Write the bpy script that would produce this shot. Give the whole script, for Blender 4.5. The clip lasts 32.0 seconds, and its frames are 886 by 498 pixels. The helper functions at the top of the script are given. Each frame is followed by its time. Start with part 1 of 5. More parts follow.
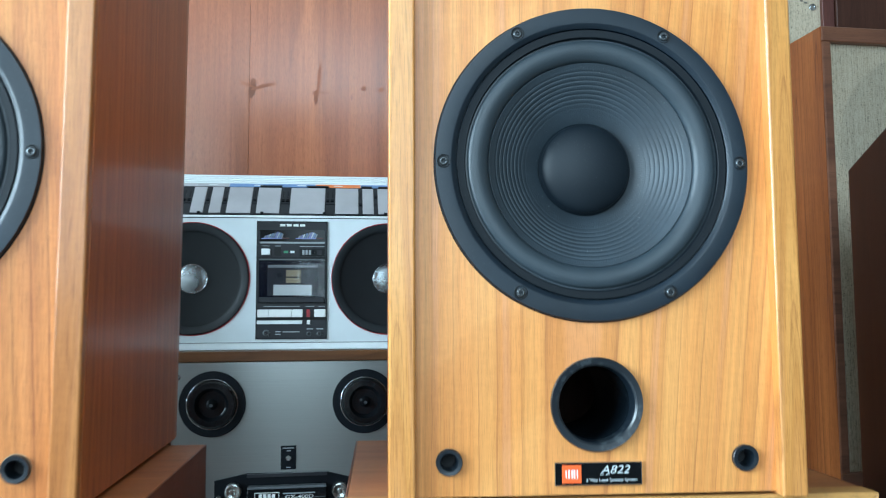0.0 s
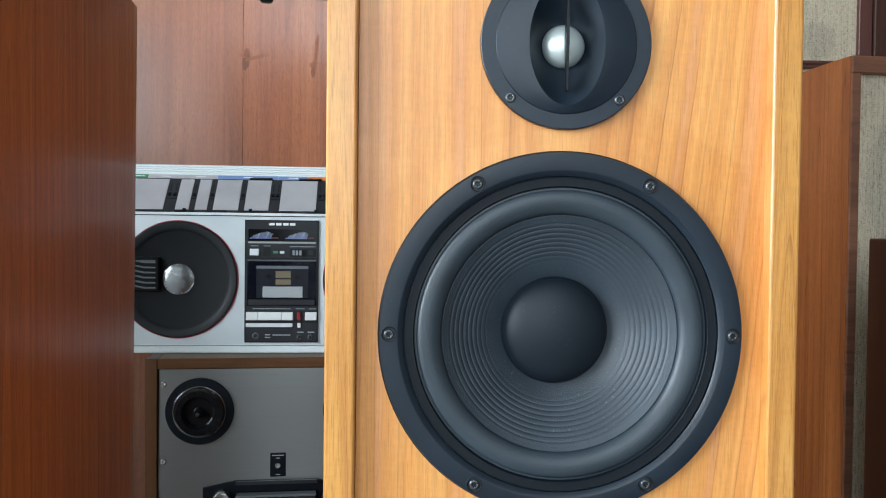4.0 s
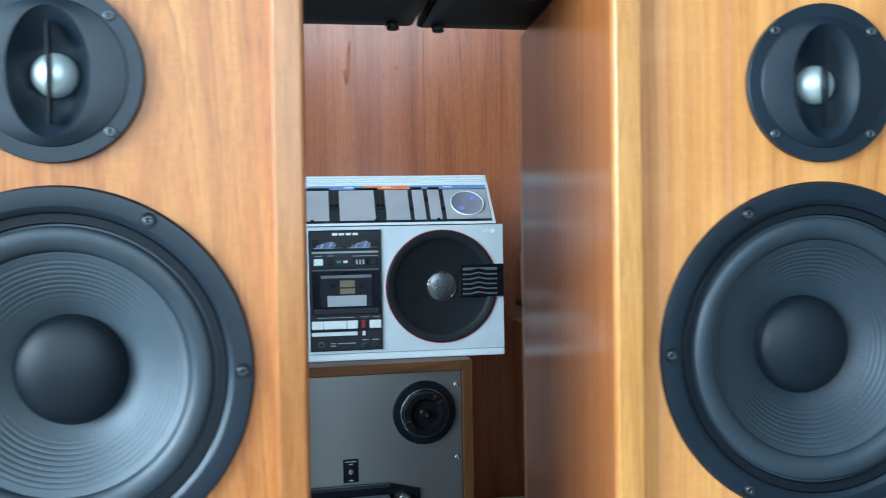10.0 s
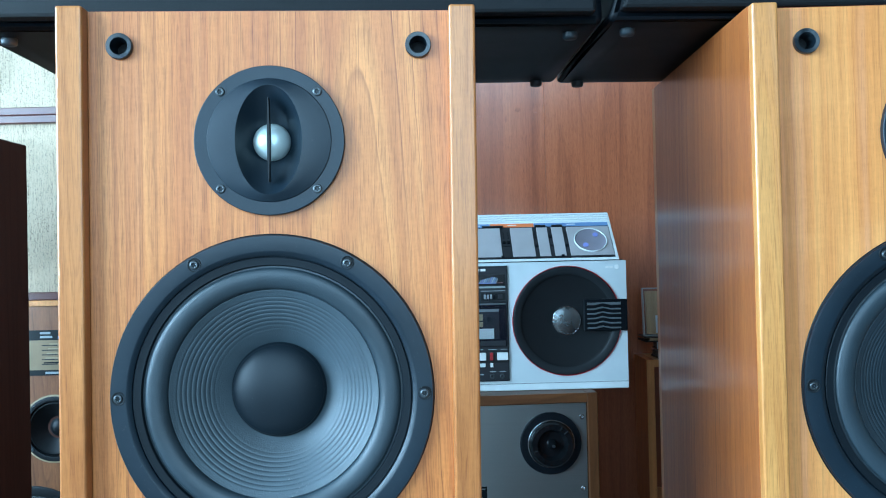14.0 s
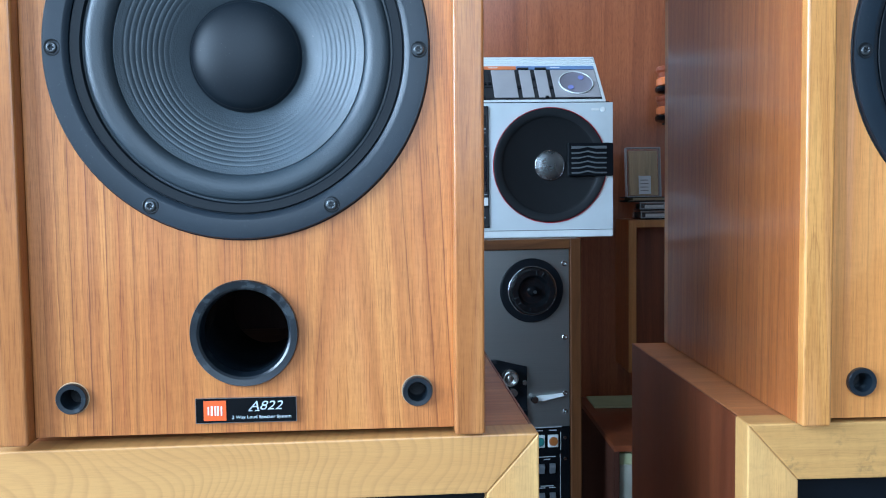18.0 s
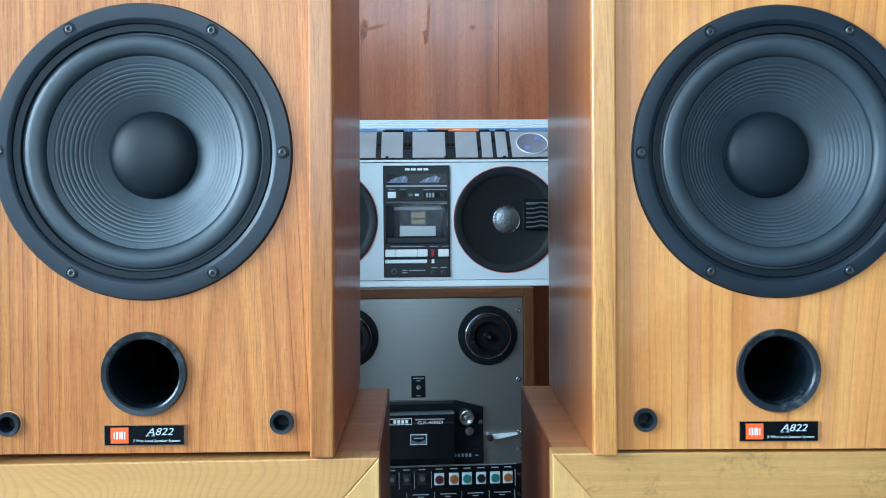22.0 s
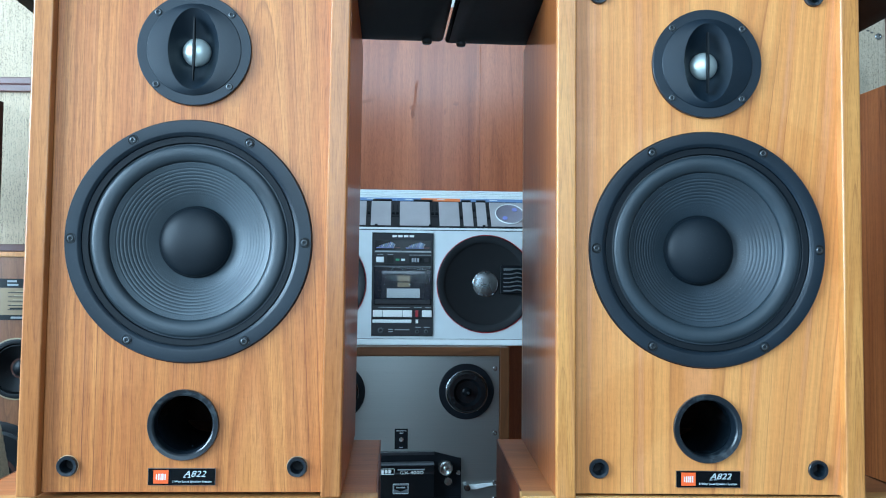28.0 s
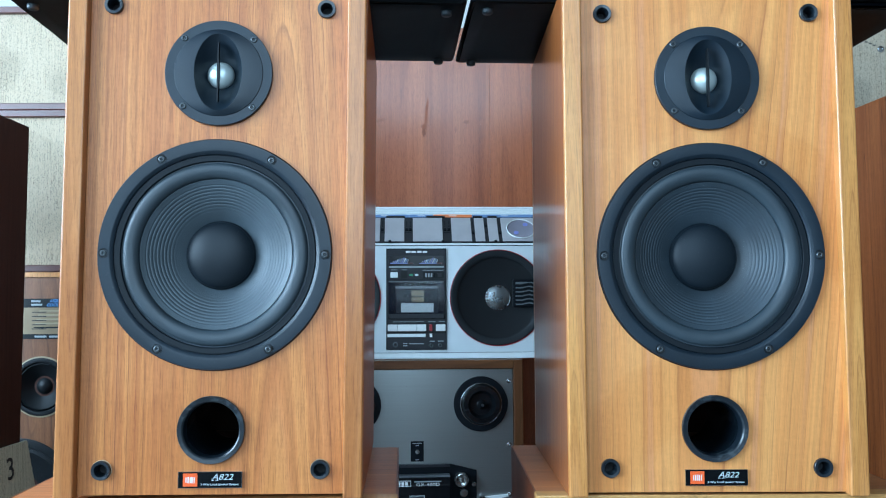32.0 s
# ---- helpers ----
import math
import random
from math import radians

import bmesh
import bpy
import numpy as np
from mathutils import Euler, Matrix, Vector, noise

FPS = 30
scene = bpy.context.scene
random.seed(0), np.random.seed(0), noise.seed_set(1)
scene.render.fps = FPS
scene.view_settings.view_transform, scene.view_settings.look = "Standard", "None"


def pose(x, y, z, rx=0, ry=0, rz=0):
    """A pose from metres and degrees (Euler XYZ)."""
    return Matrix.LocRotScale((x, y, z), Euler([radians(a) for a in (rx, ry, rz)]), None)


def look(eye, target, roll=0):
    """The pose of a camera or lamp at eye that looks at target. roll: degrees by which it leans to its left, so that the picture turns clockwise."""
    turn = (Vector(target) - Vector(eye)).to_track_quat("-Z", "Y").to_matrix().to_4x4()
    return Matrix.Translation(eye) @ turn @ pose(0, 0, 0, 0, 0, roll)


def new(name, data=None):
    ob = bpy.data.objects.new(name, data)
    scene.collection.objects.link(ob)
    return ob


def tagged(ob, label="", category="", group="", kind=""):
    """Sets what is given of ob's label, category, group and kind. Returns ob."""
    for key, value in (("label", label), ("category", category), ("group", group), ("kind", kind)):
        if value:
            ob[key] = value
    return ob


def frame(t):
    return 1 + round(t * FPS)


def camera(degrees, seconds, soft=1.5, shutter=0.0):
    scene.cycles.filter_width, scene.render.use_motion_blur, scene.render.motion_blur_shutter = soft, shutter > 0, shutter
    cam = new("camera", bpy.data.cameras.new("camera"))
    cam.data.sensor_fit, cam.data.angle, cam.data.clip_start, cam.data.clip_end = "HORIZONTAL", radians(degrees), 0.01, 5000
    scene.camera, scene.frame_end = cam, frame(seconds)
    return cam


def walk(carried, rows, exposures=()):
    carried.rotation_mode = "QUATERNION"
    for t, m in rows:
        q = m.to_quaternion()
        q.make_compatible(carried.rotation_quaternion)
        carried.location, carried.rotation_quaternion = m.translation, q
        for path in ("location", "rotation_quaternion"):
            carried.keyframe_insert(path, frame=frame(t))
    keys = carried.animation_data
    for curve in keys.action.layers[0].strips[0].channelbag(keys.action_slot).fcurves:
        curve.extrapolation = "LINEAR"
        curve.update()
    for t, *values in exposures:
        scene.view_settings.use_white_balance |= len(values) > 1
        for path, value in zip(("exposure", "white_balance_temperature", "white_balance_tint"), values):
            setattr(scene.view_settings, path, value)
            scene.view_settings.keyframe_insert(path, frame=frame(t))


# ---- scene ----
PATH = [
    (0, -0.1484, -0.5758, 0.8182, 94.857, 0.28, -3.905),
    (0.5, -0.1496, -0.5093, 0.8624, 93.485, -0.245, -5.37),
    (1, -0.162, -0.4545, 0.9028, 91.183, -0.199, -6.917),
    (1.5, -0.1668, -0.4188, 0.9316, 89.347, -0.246, -7.997),
    (2, -0.1390, -0.4245, 0.9475, 88.338, -0.869, -7.391),
    (2.5, -0.1127, -0.44, 0.9596, 87.74, -0.939, -5.852),
    (3, -0.1026, -0.4663, 0.9751, 87.66, -0.839, -4.305),
    (3.5, -0.0978, -0.4888, 0.9887, 88.157, -0.757, -3.143),
    (5.5, -0.0956, -0.5499, 0.9986, 89.307, -0.535, -1.848),
    (6, -0.094, -0.5552, 0.9933, 89.255, -0.54, -1.89),
    (6.5, -0.0923, -0.5595, 0.9872, 89.2, -0.515, -1.818),
    (7, -0.0902, -0.5593, 0.9848, 89.19, -0.583, -1.749),
    (7.5, -0.0882, -0.5624, 0.984, 89.075, -0.501, -1.644),
    (8, -0.0875, -0.5682, 0.9829, 88.867, -0.338, -1.621),
    (8.5, -0.0927, -0.5737, 0.9806, 88.831, -0.115, -1.936),
    (9, -0.1328, -0.5701, 0.9852, 88.785, 0.547, -3.225),
    (9.5, -0.2243, -0.5436, 1.0072, 88.35, 1.216, -4.994),
    (10, -0.3185, -0.5275, 1.0216, 88.159, 1.021, -6.293),
    (10.5, -0.3849, -0.5329, 1.0269, 88.374, 0.714, -6.337),
    (11, -0.4186, -0.5429, 1.0291, 88.805, 0.681, -5.574),
    (11.5, -0.4193, -0.5541, 1.0278, 89.134, 0.575, -4.44),
    (12, -0.4096, -0.5667, 1.0258, 89.35, 0.545, -3.112),
    (12.5, -0.3994, -0.5774, 1.0294, 89.635, 0.637, -1.897),
    (13, -0.3929, -0.5892, 1.0304, 89.952, 0.875, -0.879),
    (13.5, -0.3763, -0.5984, 1.029, 90.233, 1.131, 0.186),
    (15.5, -0.3431, -0.5924, 0.9808, 91.881, 1.271, 2.428),
    (16, -0.3487, -0.5739, 0.9391, 90.525, 1.065, 2.121),
    (16.5, -0.3525, -0.5534, 0.9011, 88.342, 0.785, 1.465),
    (17, -0.3593, -0.5334, 0.8703, 86.594, 0.785, 0.653),
    (17.5, -0.3742, -0.5199, 0.8507, 86.028, 0.702, -0.167),
    (18, -0.384, -0.517, 0.8432, 86.288, 0.857, -1.125),
    (18.5, -0.3952, -0.5183, 0.837, 86.809, 1.156, -2.276),
    (19, -0.4044, -0.5263, 0.8325, 87.219, 1.457, -3.513),
    (19.5, -0.4158, -0.5326, 0.8294, 87.705, 1.725, -4.561),
    (20, -0.4186, -0.5341, 0.8336, 88.132, 1.954, -4.779),
    (20.5, -0.3963, -0.5375, 0.8352, 88.468, 2.272, -3.512),
    (21, -0.3312, -0.566, 0.8458, 88.6, 2.271, -1.36),
    (21.5, -0.276, -0.608, 0.8587, 88.826, 1.597, 0.279),
    (22, -0.2545, -0.6481, 0.8665, 89.047, 0.478, 0.843),
    (22.5, -0.2537, -0.6816, 0.8768, 89.198, -0.067, 0.549),
    (23, -0.2482, -0.7072, 0.8823, 89.257, -0.13, 0.403),
    (23.5, -0.2364, -0.7304, 0.875, 89.874, -0.226, 0.833),
    (24, -0.2379, -0.7542, 0.8611, 91.463, -0.276, 1.03),
    (24.5, -0.2461, -0.7637, 0.8397, 92.919, -0.428, 0.571),
    (25, -0.2577, -0.7831, 0.8438, 93.599, -0.583, -0.111),
    (25.5, -0.2586, -0.7863, 0.8518, 93.786, -0.501, -0.654),
    (27.5, -0.2651, -0.7805, 0.8834, 93.086, -0.688, -0.611),
    (28, -0.2657, -0.7909, 0.8922, 92.584, -0.504, -0.71),
    (28.5, -0.2655, -0.8038, 0.9016, 92.079, -0.304, -0.833),
    (29, -0.2672, -0.8225, 0.9112, 92.054, -0.183, -0.762),
    (29.5, -0.2662, -0.8336, 0.9096, 92.169, -0.045, -0.659),
    (30, -0.2661, -0.8375, 0.9054, 92.071, -0.03, -0.549),
    (30.5, -0.2706, -0.8474, 0.906, 92.162, 0.114, -0.364),
    (31, -0.2758, -0.8526, 0.9035, 92.523, 0.139, -0.053),
    (31.5, -0.275, -0.8413, 0.8904, 93.122, 0.142, 0.193),
    (32, -0.2685, -0.8261, 0.8811, 93.914, 0.255, 0.137),
]
cam = camera(56.62, 32.0, soft=1.05, shutter=0.5)
walk(cam, [(r[0], pose(*r[1:])) for r in PATH],
     [(0, -0.02, 5760, 2), (1, 0.02, 6000, 7), (2, -0.15, 7050, 14), (3, -0.2, 6850, 14), (6, -0.15, 6200, 11), (8, -0.18, 6150, 11), (9, -0.18, 5900, 9), (10, -0.07, 5500, 4), (11, -0.08, 5000, -3), (13, -0.13, 4750, -7), (16, -0.11, 5400, 4), (17, -0.07, 5720, 1), (18, -0.17, 5250, 10), (20, -0.17, 5020, 6), (21, -0.13, 5120, 1), (22, -0.16, 5350, 3), (24, -0.18, 5300, 2), (25, -0.18, 5350, 2), (28, -0.25, 5200, 2), (32, -0.36, 5150, 3)])

# ---- light ----
world = bpy.data.worlds.new("sky")
scene.world = world
world.use_nodes = True
wn = world.node_tree
sky = wn.nodes.new("ShaderNodeTexSky")
sky.sky_type, sky.sun_disc = "NISHITA", False
sky.sun_elevation, sky.sun_rotation = radians(42), radians(250)
wn.links.new(sky.outputs[0], wn.nodes["Background"].inputs[0])
wn.nodes["Background"].inputs[1].default_value = 0.1
scene.view_settings.exposure = 0.0


def window_light(name, m, w, h, power, color):
    """Sky light that falls in through a window's opening."""
    la = bpy.data.lights.new(name, "AREA")
    la.shape, la.size, la.size_y, la.energy, la.color = "RECTANGLE", w, h, power, color
    ob = new(name, la)
    ob.matrix_world = m
    return ob


window_light("window_light_side", look((-2.56, -0.98, 1.62), (-1.5, -0.98, 1.52)), 2.64, 1.4, 312, (0.77, 0.92, 1.0))
window_light("window_light_rear", look((-0.45, -2.96, 1.97), (-0.45, -1.0, 1.92)), 1.9, 2.1, 84, (0.77, 0.92, 1.0))


# ---- materials ----
def mat_base(name):
    m = bpy.data.materials.new(name)
    m.use_nodes = True
    nt = m.node_tree
    return m, nt, nt.nodes["Principled BSDF"]


def nd(nt, kind, **vals):
    n = nt.nodes.new(kind)
    for k, v in vals.items():
        n.inputs[k].default_value = v
    return n


def coords(nt, scale, shift=True):
    tc = nt.nodes.new("ShaderNodeTexCoord")
    mp = nd(nt, "ShaderNodeMapping", Scale=scale)
    if shift:
        oi = nt.nodes.new("ShaderNodeObjectInfo")
        mul = nt.nodes.new("ShaderNodeMath")
        mul.operation = "MULTIPLY"
        mul.inputs[1].default_value = 7.0
        nt.links.new(oi.outputs["Random"], mul.inputs[0])
        add = nt.nodes.new("ShaderNodeVectorMath")
        add.operation = "ADD"
        nt.links.new(tc.outputs["Object"], add.inputs[0])
        nt.links.new(mul.outputs[0], add.inputs[1])
        nt.links.new(add.outputs[0], mp.inputs[0])
    else:
        nt.links.new(tc.outputs["Object"], mp.inputs[0])
    return mp.outputs[0]


def ramp(nt, src, stops):
    r = nt.nodes.new("ShaderNodeValToRGB")
    e = r.color_ramp.elements
    while len(e) < len(stops):
        e.new(0.5)
    for el, (p, c) in zip(e, stops):
        el.position = p
        el.color = (*c, 1) if len(c) == 3 else c
    nt.links.new(src, r.inputs[0])
    return r.outputs[0]


def mix(nt, a, b, fac, mode="MIX"):
    m = nt.nodes.new("ShaderNodeMixRGB")
    m.blend_type = mode
    for s, v in ((m.inputs[0], fac), (m.inputs[1], a), (m.inputs[2], b)):
        if isinstance(v, (int, float)):
            s.default_value = v
        elif isinstance(v, tuple):
            s.default_value = (*v, 1)
        else:
            nt.links.new(v, s)
    return m.outputs[0]


def maths(nt, op, a, b=0.0):
    m = nt.nodes.new("ShaderNodeMath")
    m.operation = op
    for s, v in zip(m.inputs, (a, b)):
        if isinstance(v, (int, float)):
            s.default_value = v
        else:
            nt.links.new(v, s)
    return m.outputs[0]


def noise_tex(nt, vec, scale, detail=3.0, rough=0.55, dist=0.0):
    n = nd(nt, "ShaderNodeTexNoise", Scale=scale, Detail=detail, Roughness=rough, Distortion=dist)
    nt.links.new(vec, n.inputs["Vector"])
    return n.outputs[0]


def bump(nt, bsdf, src, strength, dist=0.001):
    b = nd(nt, "ShaderNodeBump", Strength=strength, Distance=dist)
    nt.links.new(src, b.inputs["Height"])
    nt.links.new(b.outputs[0], bsdf.inputs["Normal"])
    return b.outputs[0]


def wood(name, light, mid, dark, grain="z", figure=9.0, rings=34.0, line=0.5, pores=0.35, rough=0.34, coat=0.0, along=0.045, stain=0.0, streak=0.45, coat_rough=0.2, waves=0.0, gum=0.0, tone=0.35, gum_scale=(26.0, 0.9), gum_width=0.035, fleck=0.0, arcs=None, gum_count=7.0, spec=0.5, hair=0.0, fleck_scale=(70.0, 160.0)):
    """Veneer: broad tone, contour-like growth lines, fine pores, all drawn out along the grain."""
    m, nt, b = mat_base(name)
    i = "xyz".index(grain)

    def sc(across, lengthwise):
        v = [across] * 3
        v[i] = lengthwise
        return tuple(v)
    broad = noise_tex(nt, coords(nt, sc(figure, figure * 0.07)), 1.0, 4, 0.6, 0.4)
    col = ramp(nt, broad, [(0.3, light), (0.52, mid), (0.72, light)])
    fig = noise_tex(nt, coords(nt, sc(figure * 0.55, figure * along)), 1.0, 2.5, 0.45, 0.25)
    saw = maths(nt, "FRACT", maths(nt, "MULTIPLY", fig, rings))
    lines = ramp(nt, saw, [(0.0, (0, 0, 0)), (0.70, (0.10,) * 3), (0.95, (1, 1, 1)), (1.0, (0.0, 0, 0))])
    gate = noise_tex(nt, coords(nt, sc(22.0, 1.5)), 1.0, 2, 0.5)
    gated = maths(nt, "MULTIPLY", lines, ramp(nt, gate, [(0.35, (0.25,) * 3), (0.62, (1, 1, 1))]))
    col = mix(nt, col, dark, maths(nt, "MULTIPLY", gated, line))
    fine = noise_tex(nt, coords(nt, sc(1500.0, 70.0)), 1.0, 3, 0.7)
    pore = ramp(nt, fine, [(0.36, (0.40, 0.33, 0.28)), (0.48, (0.95, 0.94, 0.93)), (0.64, (1.12, 1.11, 1.09))])
    col = mix(nt, col, pore, pores, "MULTIPLY")
    mid_streak = noise_tex(nt, coords(nt, sc(190.0, 2.5)), 1.0, 3, 0.6)
    col = mix(nt, col, ramp(nt, mid_streak, [(0.3, (0.70, 0.64, 0.58)), (0.6, (1.08, 1.06, 1.04))]), streak, "MULTIPLY")
    if tone:
        wide = noise_tex(nt, coords(nt, sc(36.0, 1.5)), 1.0, 3, 0.6)
        col = mix(nt, col, ramp(nt, wide, [(0.32, (0.62, 0.54, 0.46)), (0.5, (0.95, 0.95, 0.94)), (0.68, (1.18, 1.16, 1.14))]), tone, "MULTIPLY")
    if gum:
        gl = noise_tex(nt, coords(nt, sc(*gum_scale)), 1.0, 2.0, 0.45)
        band = maths(nt, "ABSOLUTE", maths(nt, "SUBTRACT", maths(nt, "FRACT", maths(nt, "MULTIPLY", gl, gum_count)), 0.5))
        col = mix(nt, col, dark, maths(nt, "MULTIPLY", ramp(nt, band, [(0.0, (1, 1, 1)), (gum_width, (0, 0, 0))]), gum))
    if hair:
        thin = noise_tex(nt, coords(nt, sc(620.0, 5.0)), 1.0, 2, 0.6)
        col = mix(nt, col, ramp(nt, thin, [(0.34, (0.42, 0.34, 0.28)), (0.45, (0.97, 0.97, 0.97)), (0.65, (1.06, 1.06, 1.05))]), hair, "MULTIPLY")
    if fleck:
        fl = noise_tex(nt, coords(nt, sc(*fleck_scale)), 1.0, 3, 0.6, 0.6)
        col = mix(nt, col, ramp(nt, fl, [(0.32, (0.80, 0.76, 0.72)), (0.55, (1, 1, 1)), (0.72, (1.14, 1.13, 1.11))]), fleck, "MULTIPLY")
    if arcs:
        # growth rings cut across: nested wavering arcs round one heart
        tc = nt.nodes.new("ShaderNodeTexCoord")
        mp = nd(nt, "ShaderNodeMapping", Location=(-arcs[0], 0, -arcs[1] * 1.0), Scale=(1.0, 0.2, 1.0))
        nt.links.new(tc.outputs["Object"], mp.inputs[0])
        ln = nt.nodes.new("ShaderNodeVectorMath")
        ln.operation = "LENGTH"
        nt.links.new(mp.outputs[0], ln.inputs[0])
        warp = noise_tex(nt, coords(nt, (10, 3, 14), False), 1.0, 1, 0.4)
        q = maths(nt, "ADD", maths(nt, "MULTIPLY", ln.outputs["Value"], 140.0), maths(nt, "MULTIPLY", warp, 13.0))
        ring = ramp(nt, maths(nt, "FRACT", q), [(0.0, (0.0,) * 3), (0.5, (0.06,) * 3), (0.86, (1, 1, 1)), (1.0, (0.0,) * 3)])
        gate2 = noise_tex(nt, coords(nt, (30, 30, 30), False), 1.0, 2, 0.5)
        col = mix(nt, col, dark, maths(nt, "MULTIPLY", maths(nt, "MULTIPLY", ring, ramp(nt, gate2, [(0.3, (0.35,) * 3), (0.6, (1, 1, 1))])), waves))
    if stain:
        cloud = noise_tex(nt, coords(nt, (16, 16, 16)), 1.0, 5, 0.7)
        speck = noise_tex(nt, coords(nt, (260, 260, 260)), 1.0, 3, 0.6)
        both = maths(nt, "MULTIPLY", ramp(nt, cloud, [(0.5, (0, 0, 0)), (0.66, (1, 1, 1))]), ramp(nt, speck, [(0.46, (0, 0, 0)), (0.62, (1, 1, 1))]))
        col = mix(nt, col, (0.12, 0.085, 0.04), maths(nt, "MULTIPLY", both, stain))
    nt.links.new(col, b.inputs["Base Color"])
    nt.links.new(maths(nt, "ADD", maths(nt, "MULTIPLY", fine, 0.12), rough - 0.06), b.inputs["Roughness"])
    b.inputs["Specular IOR Level"].default_value = spec
    b.inputs["Coat Weight"].default_value = coat
    b.inputs["Coat Roughness"].default_value = coat_rough
    nt.links.new(bump(nt, b, fine, 0.14, 0.0006), b.inputs["Coat Normal"])
    return m


def veneer(name, light, mid, blush, dark, across="x", heart=(0.0, 0.03, 0.1), step=0.009, fold=0.0, warp=0.010, line=0.6, streak=0.5, pores=0.4, fleck=0.25, rough=0.38, spec=0.5, coat=0.0, coat_rough=0.15, dash=0.0, even=1.4, one_sided=0.0, leaf=0.0, blotch=0.0):
    """Flat-sawn veneer: growth layers of a tapering trunk cut lengthwise, so that the lines nest in arches near the heart and run straight away from it."""
    m, nt, b = mat_base(name)
    tc = nt.nodes.new("ShaderNodeTexCoord")
    sep = nt.nodes.new("ShaderNodeSeparateXYZ")
    nt.links.new(tc.outputs["Object"], sep.inputs[0])
    u = sep.outputs["xyz".index(across)]
    if fold:
        u = maths(nt, "SUBTRACT", maths(nt, "ABSOLUTE", u), fold)
    u = maths(nt, "SUBTRACT", u, heart[0])
    z = sep.outputs[2]
    sway = noise_tex(nt, coords(nt, (13, 13, 3.2)), 1.0, 2, 0.5)
    wob = noise_tex(nt, coords(nt, (60, 60, 26)), 1.0, 2, 0.5)
    f = maths(nt, "SQRT", maths(nt, "ADD", maths(nt, "MULTIPLY", u, u), heart[1] ** 2))
    slope = heart[2]
    if one_sided:
        # the trunk leans: only one flank of the leaf tapers
        slope = nt.nodes.new("ShaderNodeMapRange")
        for k, v in enumerate((-0.03, one_sided, 0.0, heart[2])):
            slope.inputs[k + 1].default_value = v
        nt.links.new(u, slope.inputs[0])
        slope = slope.outputs[0]
    f = maths(nt, "ADD", f, maths(nt, "MULTIPLY", z, slope))
    f = maths(nt, "ADD", f, maths(nt, "MULTIPLY", sway, warp))
    f = maths(nt, "ADD", f, maths(nt, "MULTIPLY", wob, 0.0016))

    def along(k, kz, detail=2.0):
        c = nt.nodes.new("ShaderNodeCombineXYZ")
        nt.links.new(maths(nt, "MULTIPLY", f, k), c.inputs[0])
        nt.links.new(maths(nt, "MULTIPLY", z, kz), c.inputs[1])
        return noise_tex(nt, c.outputs[0], 1.0, detail, 0.55)
    col = ramp(nt, along(70.0, 0.8, 3.0), [(0.30, mid), (0.42, light), (0.54, mid), (0.62, blush), (0.72, light)])
    q = maths(nt, "ADD", maths(nt, "DIVIDE", f, step), maths(nt, "MULTIPLY", along(38.0, 0.0), even))
    saw = maths(nt, "FRACT", q)
    grow = ramp(nt, saw, [(0.0, (0, 0, 0)), (0.62, (0.03,) * 3), (0.89, (0.26,) * 3), (0.955, (1, 1, 1)), (0.985, (0, 0, 0))])
    gate = noise_tex(nt, coords(nt, (18.0, 18.0, 2.6)), 1.0, 2, 0.5)
    grow = maths(nt, "MULTIPLY", grow, ramp(nt, gate, [(0.36, (0.12,) * 3), (0.62, (1, 1, 1))]))
    col = mix(nt, col, dark, maths(nt, "MULTIPLY", grow, line))
    col = mix(nt, col, ramp(nt, along(420.0, 2.2, 3.0), [(0.32, (0.66, 0.58, 0.50)), (0.5, (0.97, 0.96, 0.95)), (0.66, (1.14, 1.12, 1.08))]), streak, "MULTIPLY")
    if blotch:
        # patches where the varnish has paled
        pale = noise_tex(nt, coords(nt, (7.0, 7.0, 8.5)), 1.0, 2.5, 0.4, 0.3)
        col = mix(nt, col, ramp(nt, pale, [(0.40, (0.95, 0.90, 0.82)), (0.485, (0.98, 0.96, 0.93)), (0.515, (1.04, 1.06, 1.10)), (0.62, (1.05, 1.08, 1.16))]), blotch, "MULTIPLY")
    if leaf:
        # strips laid side by side, each of its own tone
        wn1 = nt.nodes.new("ShaderNodeTexWhiteNoise")
        wn1.noise_dimensions = "1D"
        nt.links.new(maths(nt, "FLOOR", maths(nt, "DIVIDE", u, leaf)), wn1.inputs["W"])
        col = mix(nt, col, ramp(nt, wn1.outputs["Value"], [(0.0, (0.88, 0.80, 0.72)), (0.5, (1, 1, 1)), (1.0, (1.05, 1.06, 1.06))]), 0.75, "MULTIPLY")
    fine = noise_tex(nt, coords(nt, (1500.0, 1500.0, 70.0)), 1.0, 3, 0.7)
    col = mix(nt, col, ramp(nt, fine, [(0.36, (0.42, 0.34, 0.28)), (0.47, (0.95, 0.94, 0.93)), (0.64, (1.10, 1.09, 1.08))]), pores, "MULTIPLY")
    if dash:
        # short dark pores that lie along the grain
        short = noise_tex(nt, coords(nt, (1250.0, 1250.0, 34.0)), 1.0, 2, 0.6)
        col = mix(nt, col, ramp(nt, short, [(0.35, (0.30, 0.20, 0.15)), (0.44, (0.98, 0.98, 0.97)), (0.62, (1.06, 1.05, 1.04))]), dash, "MULTIPLY")
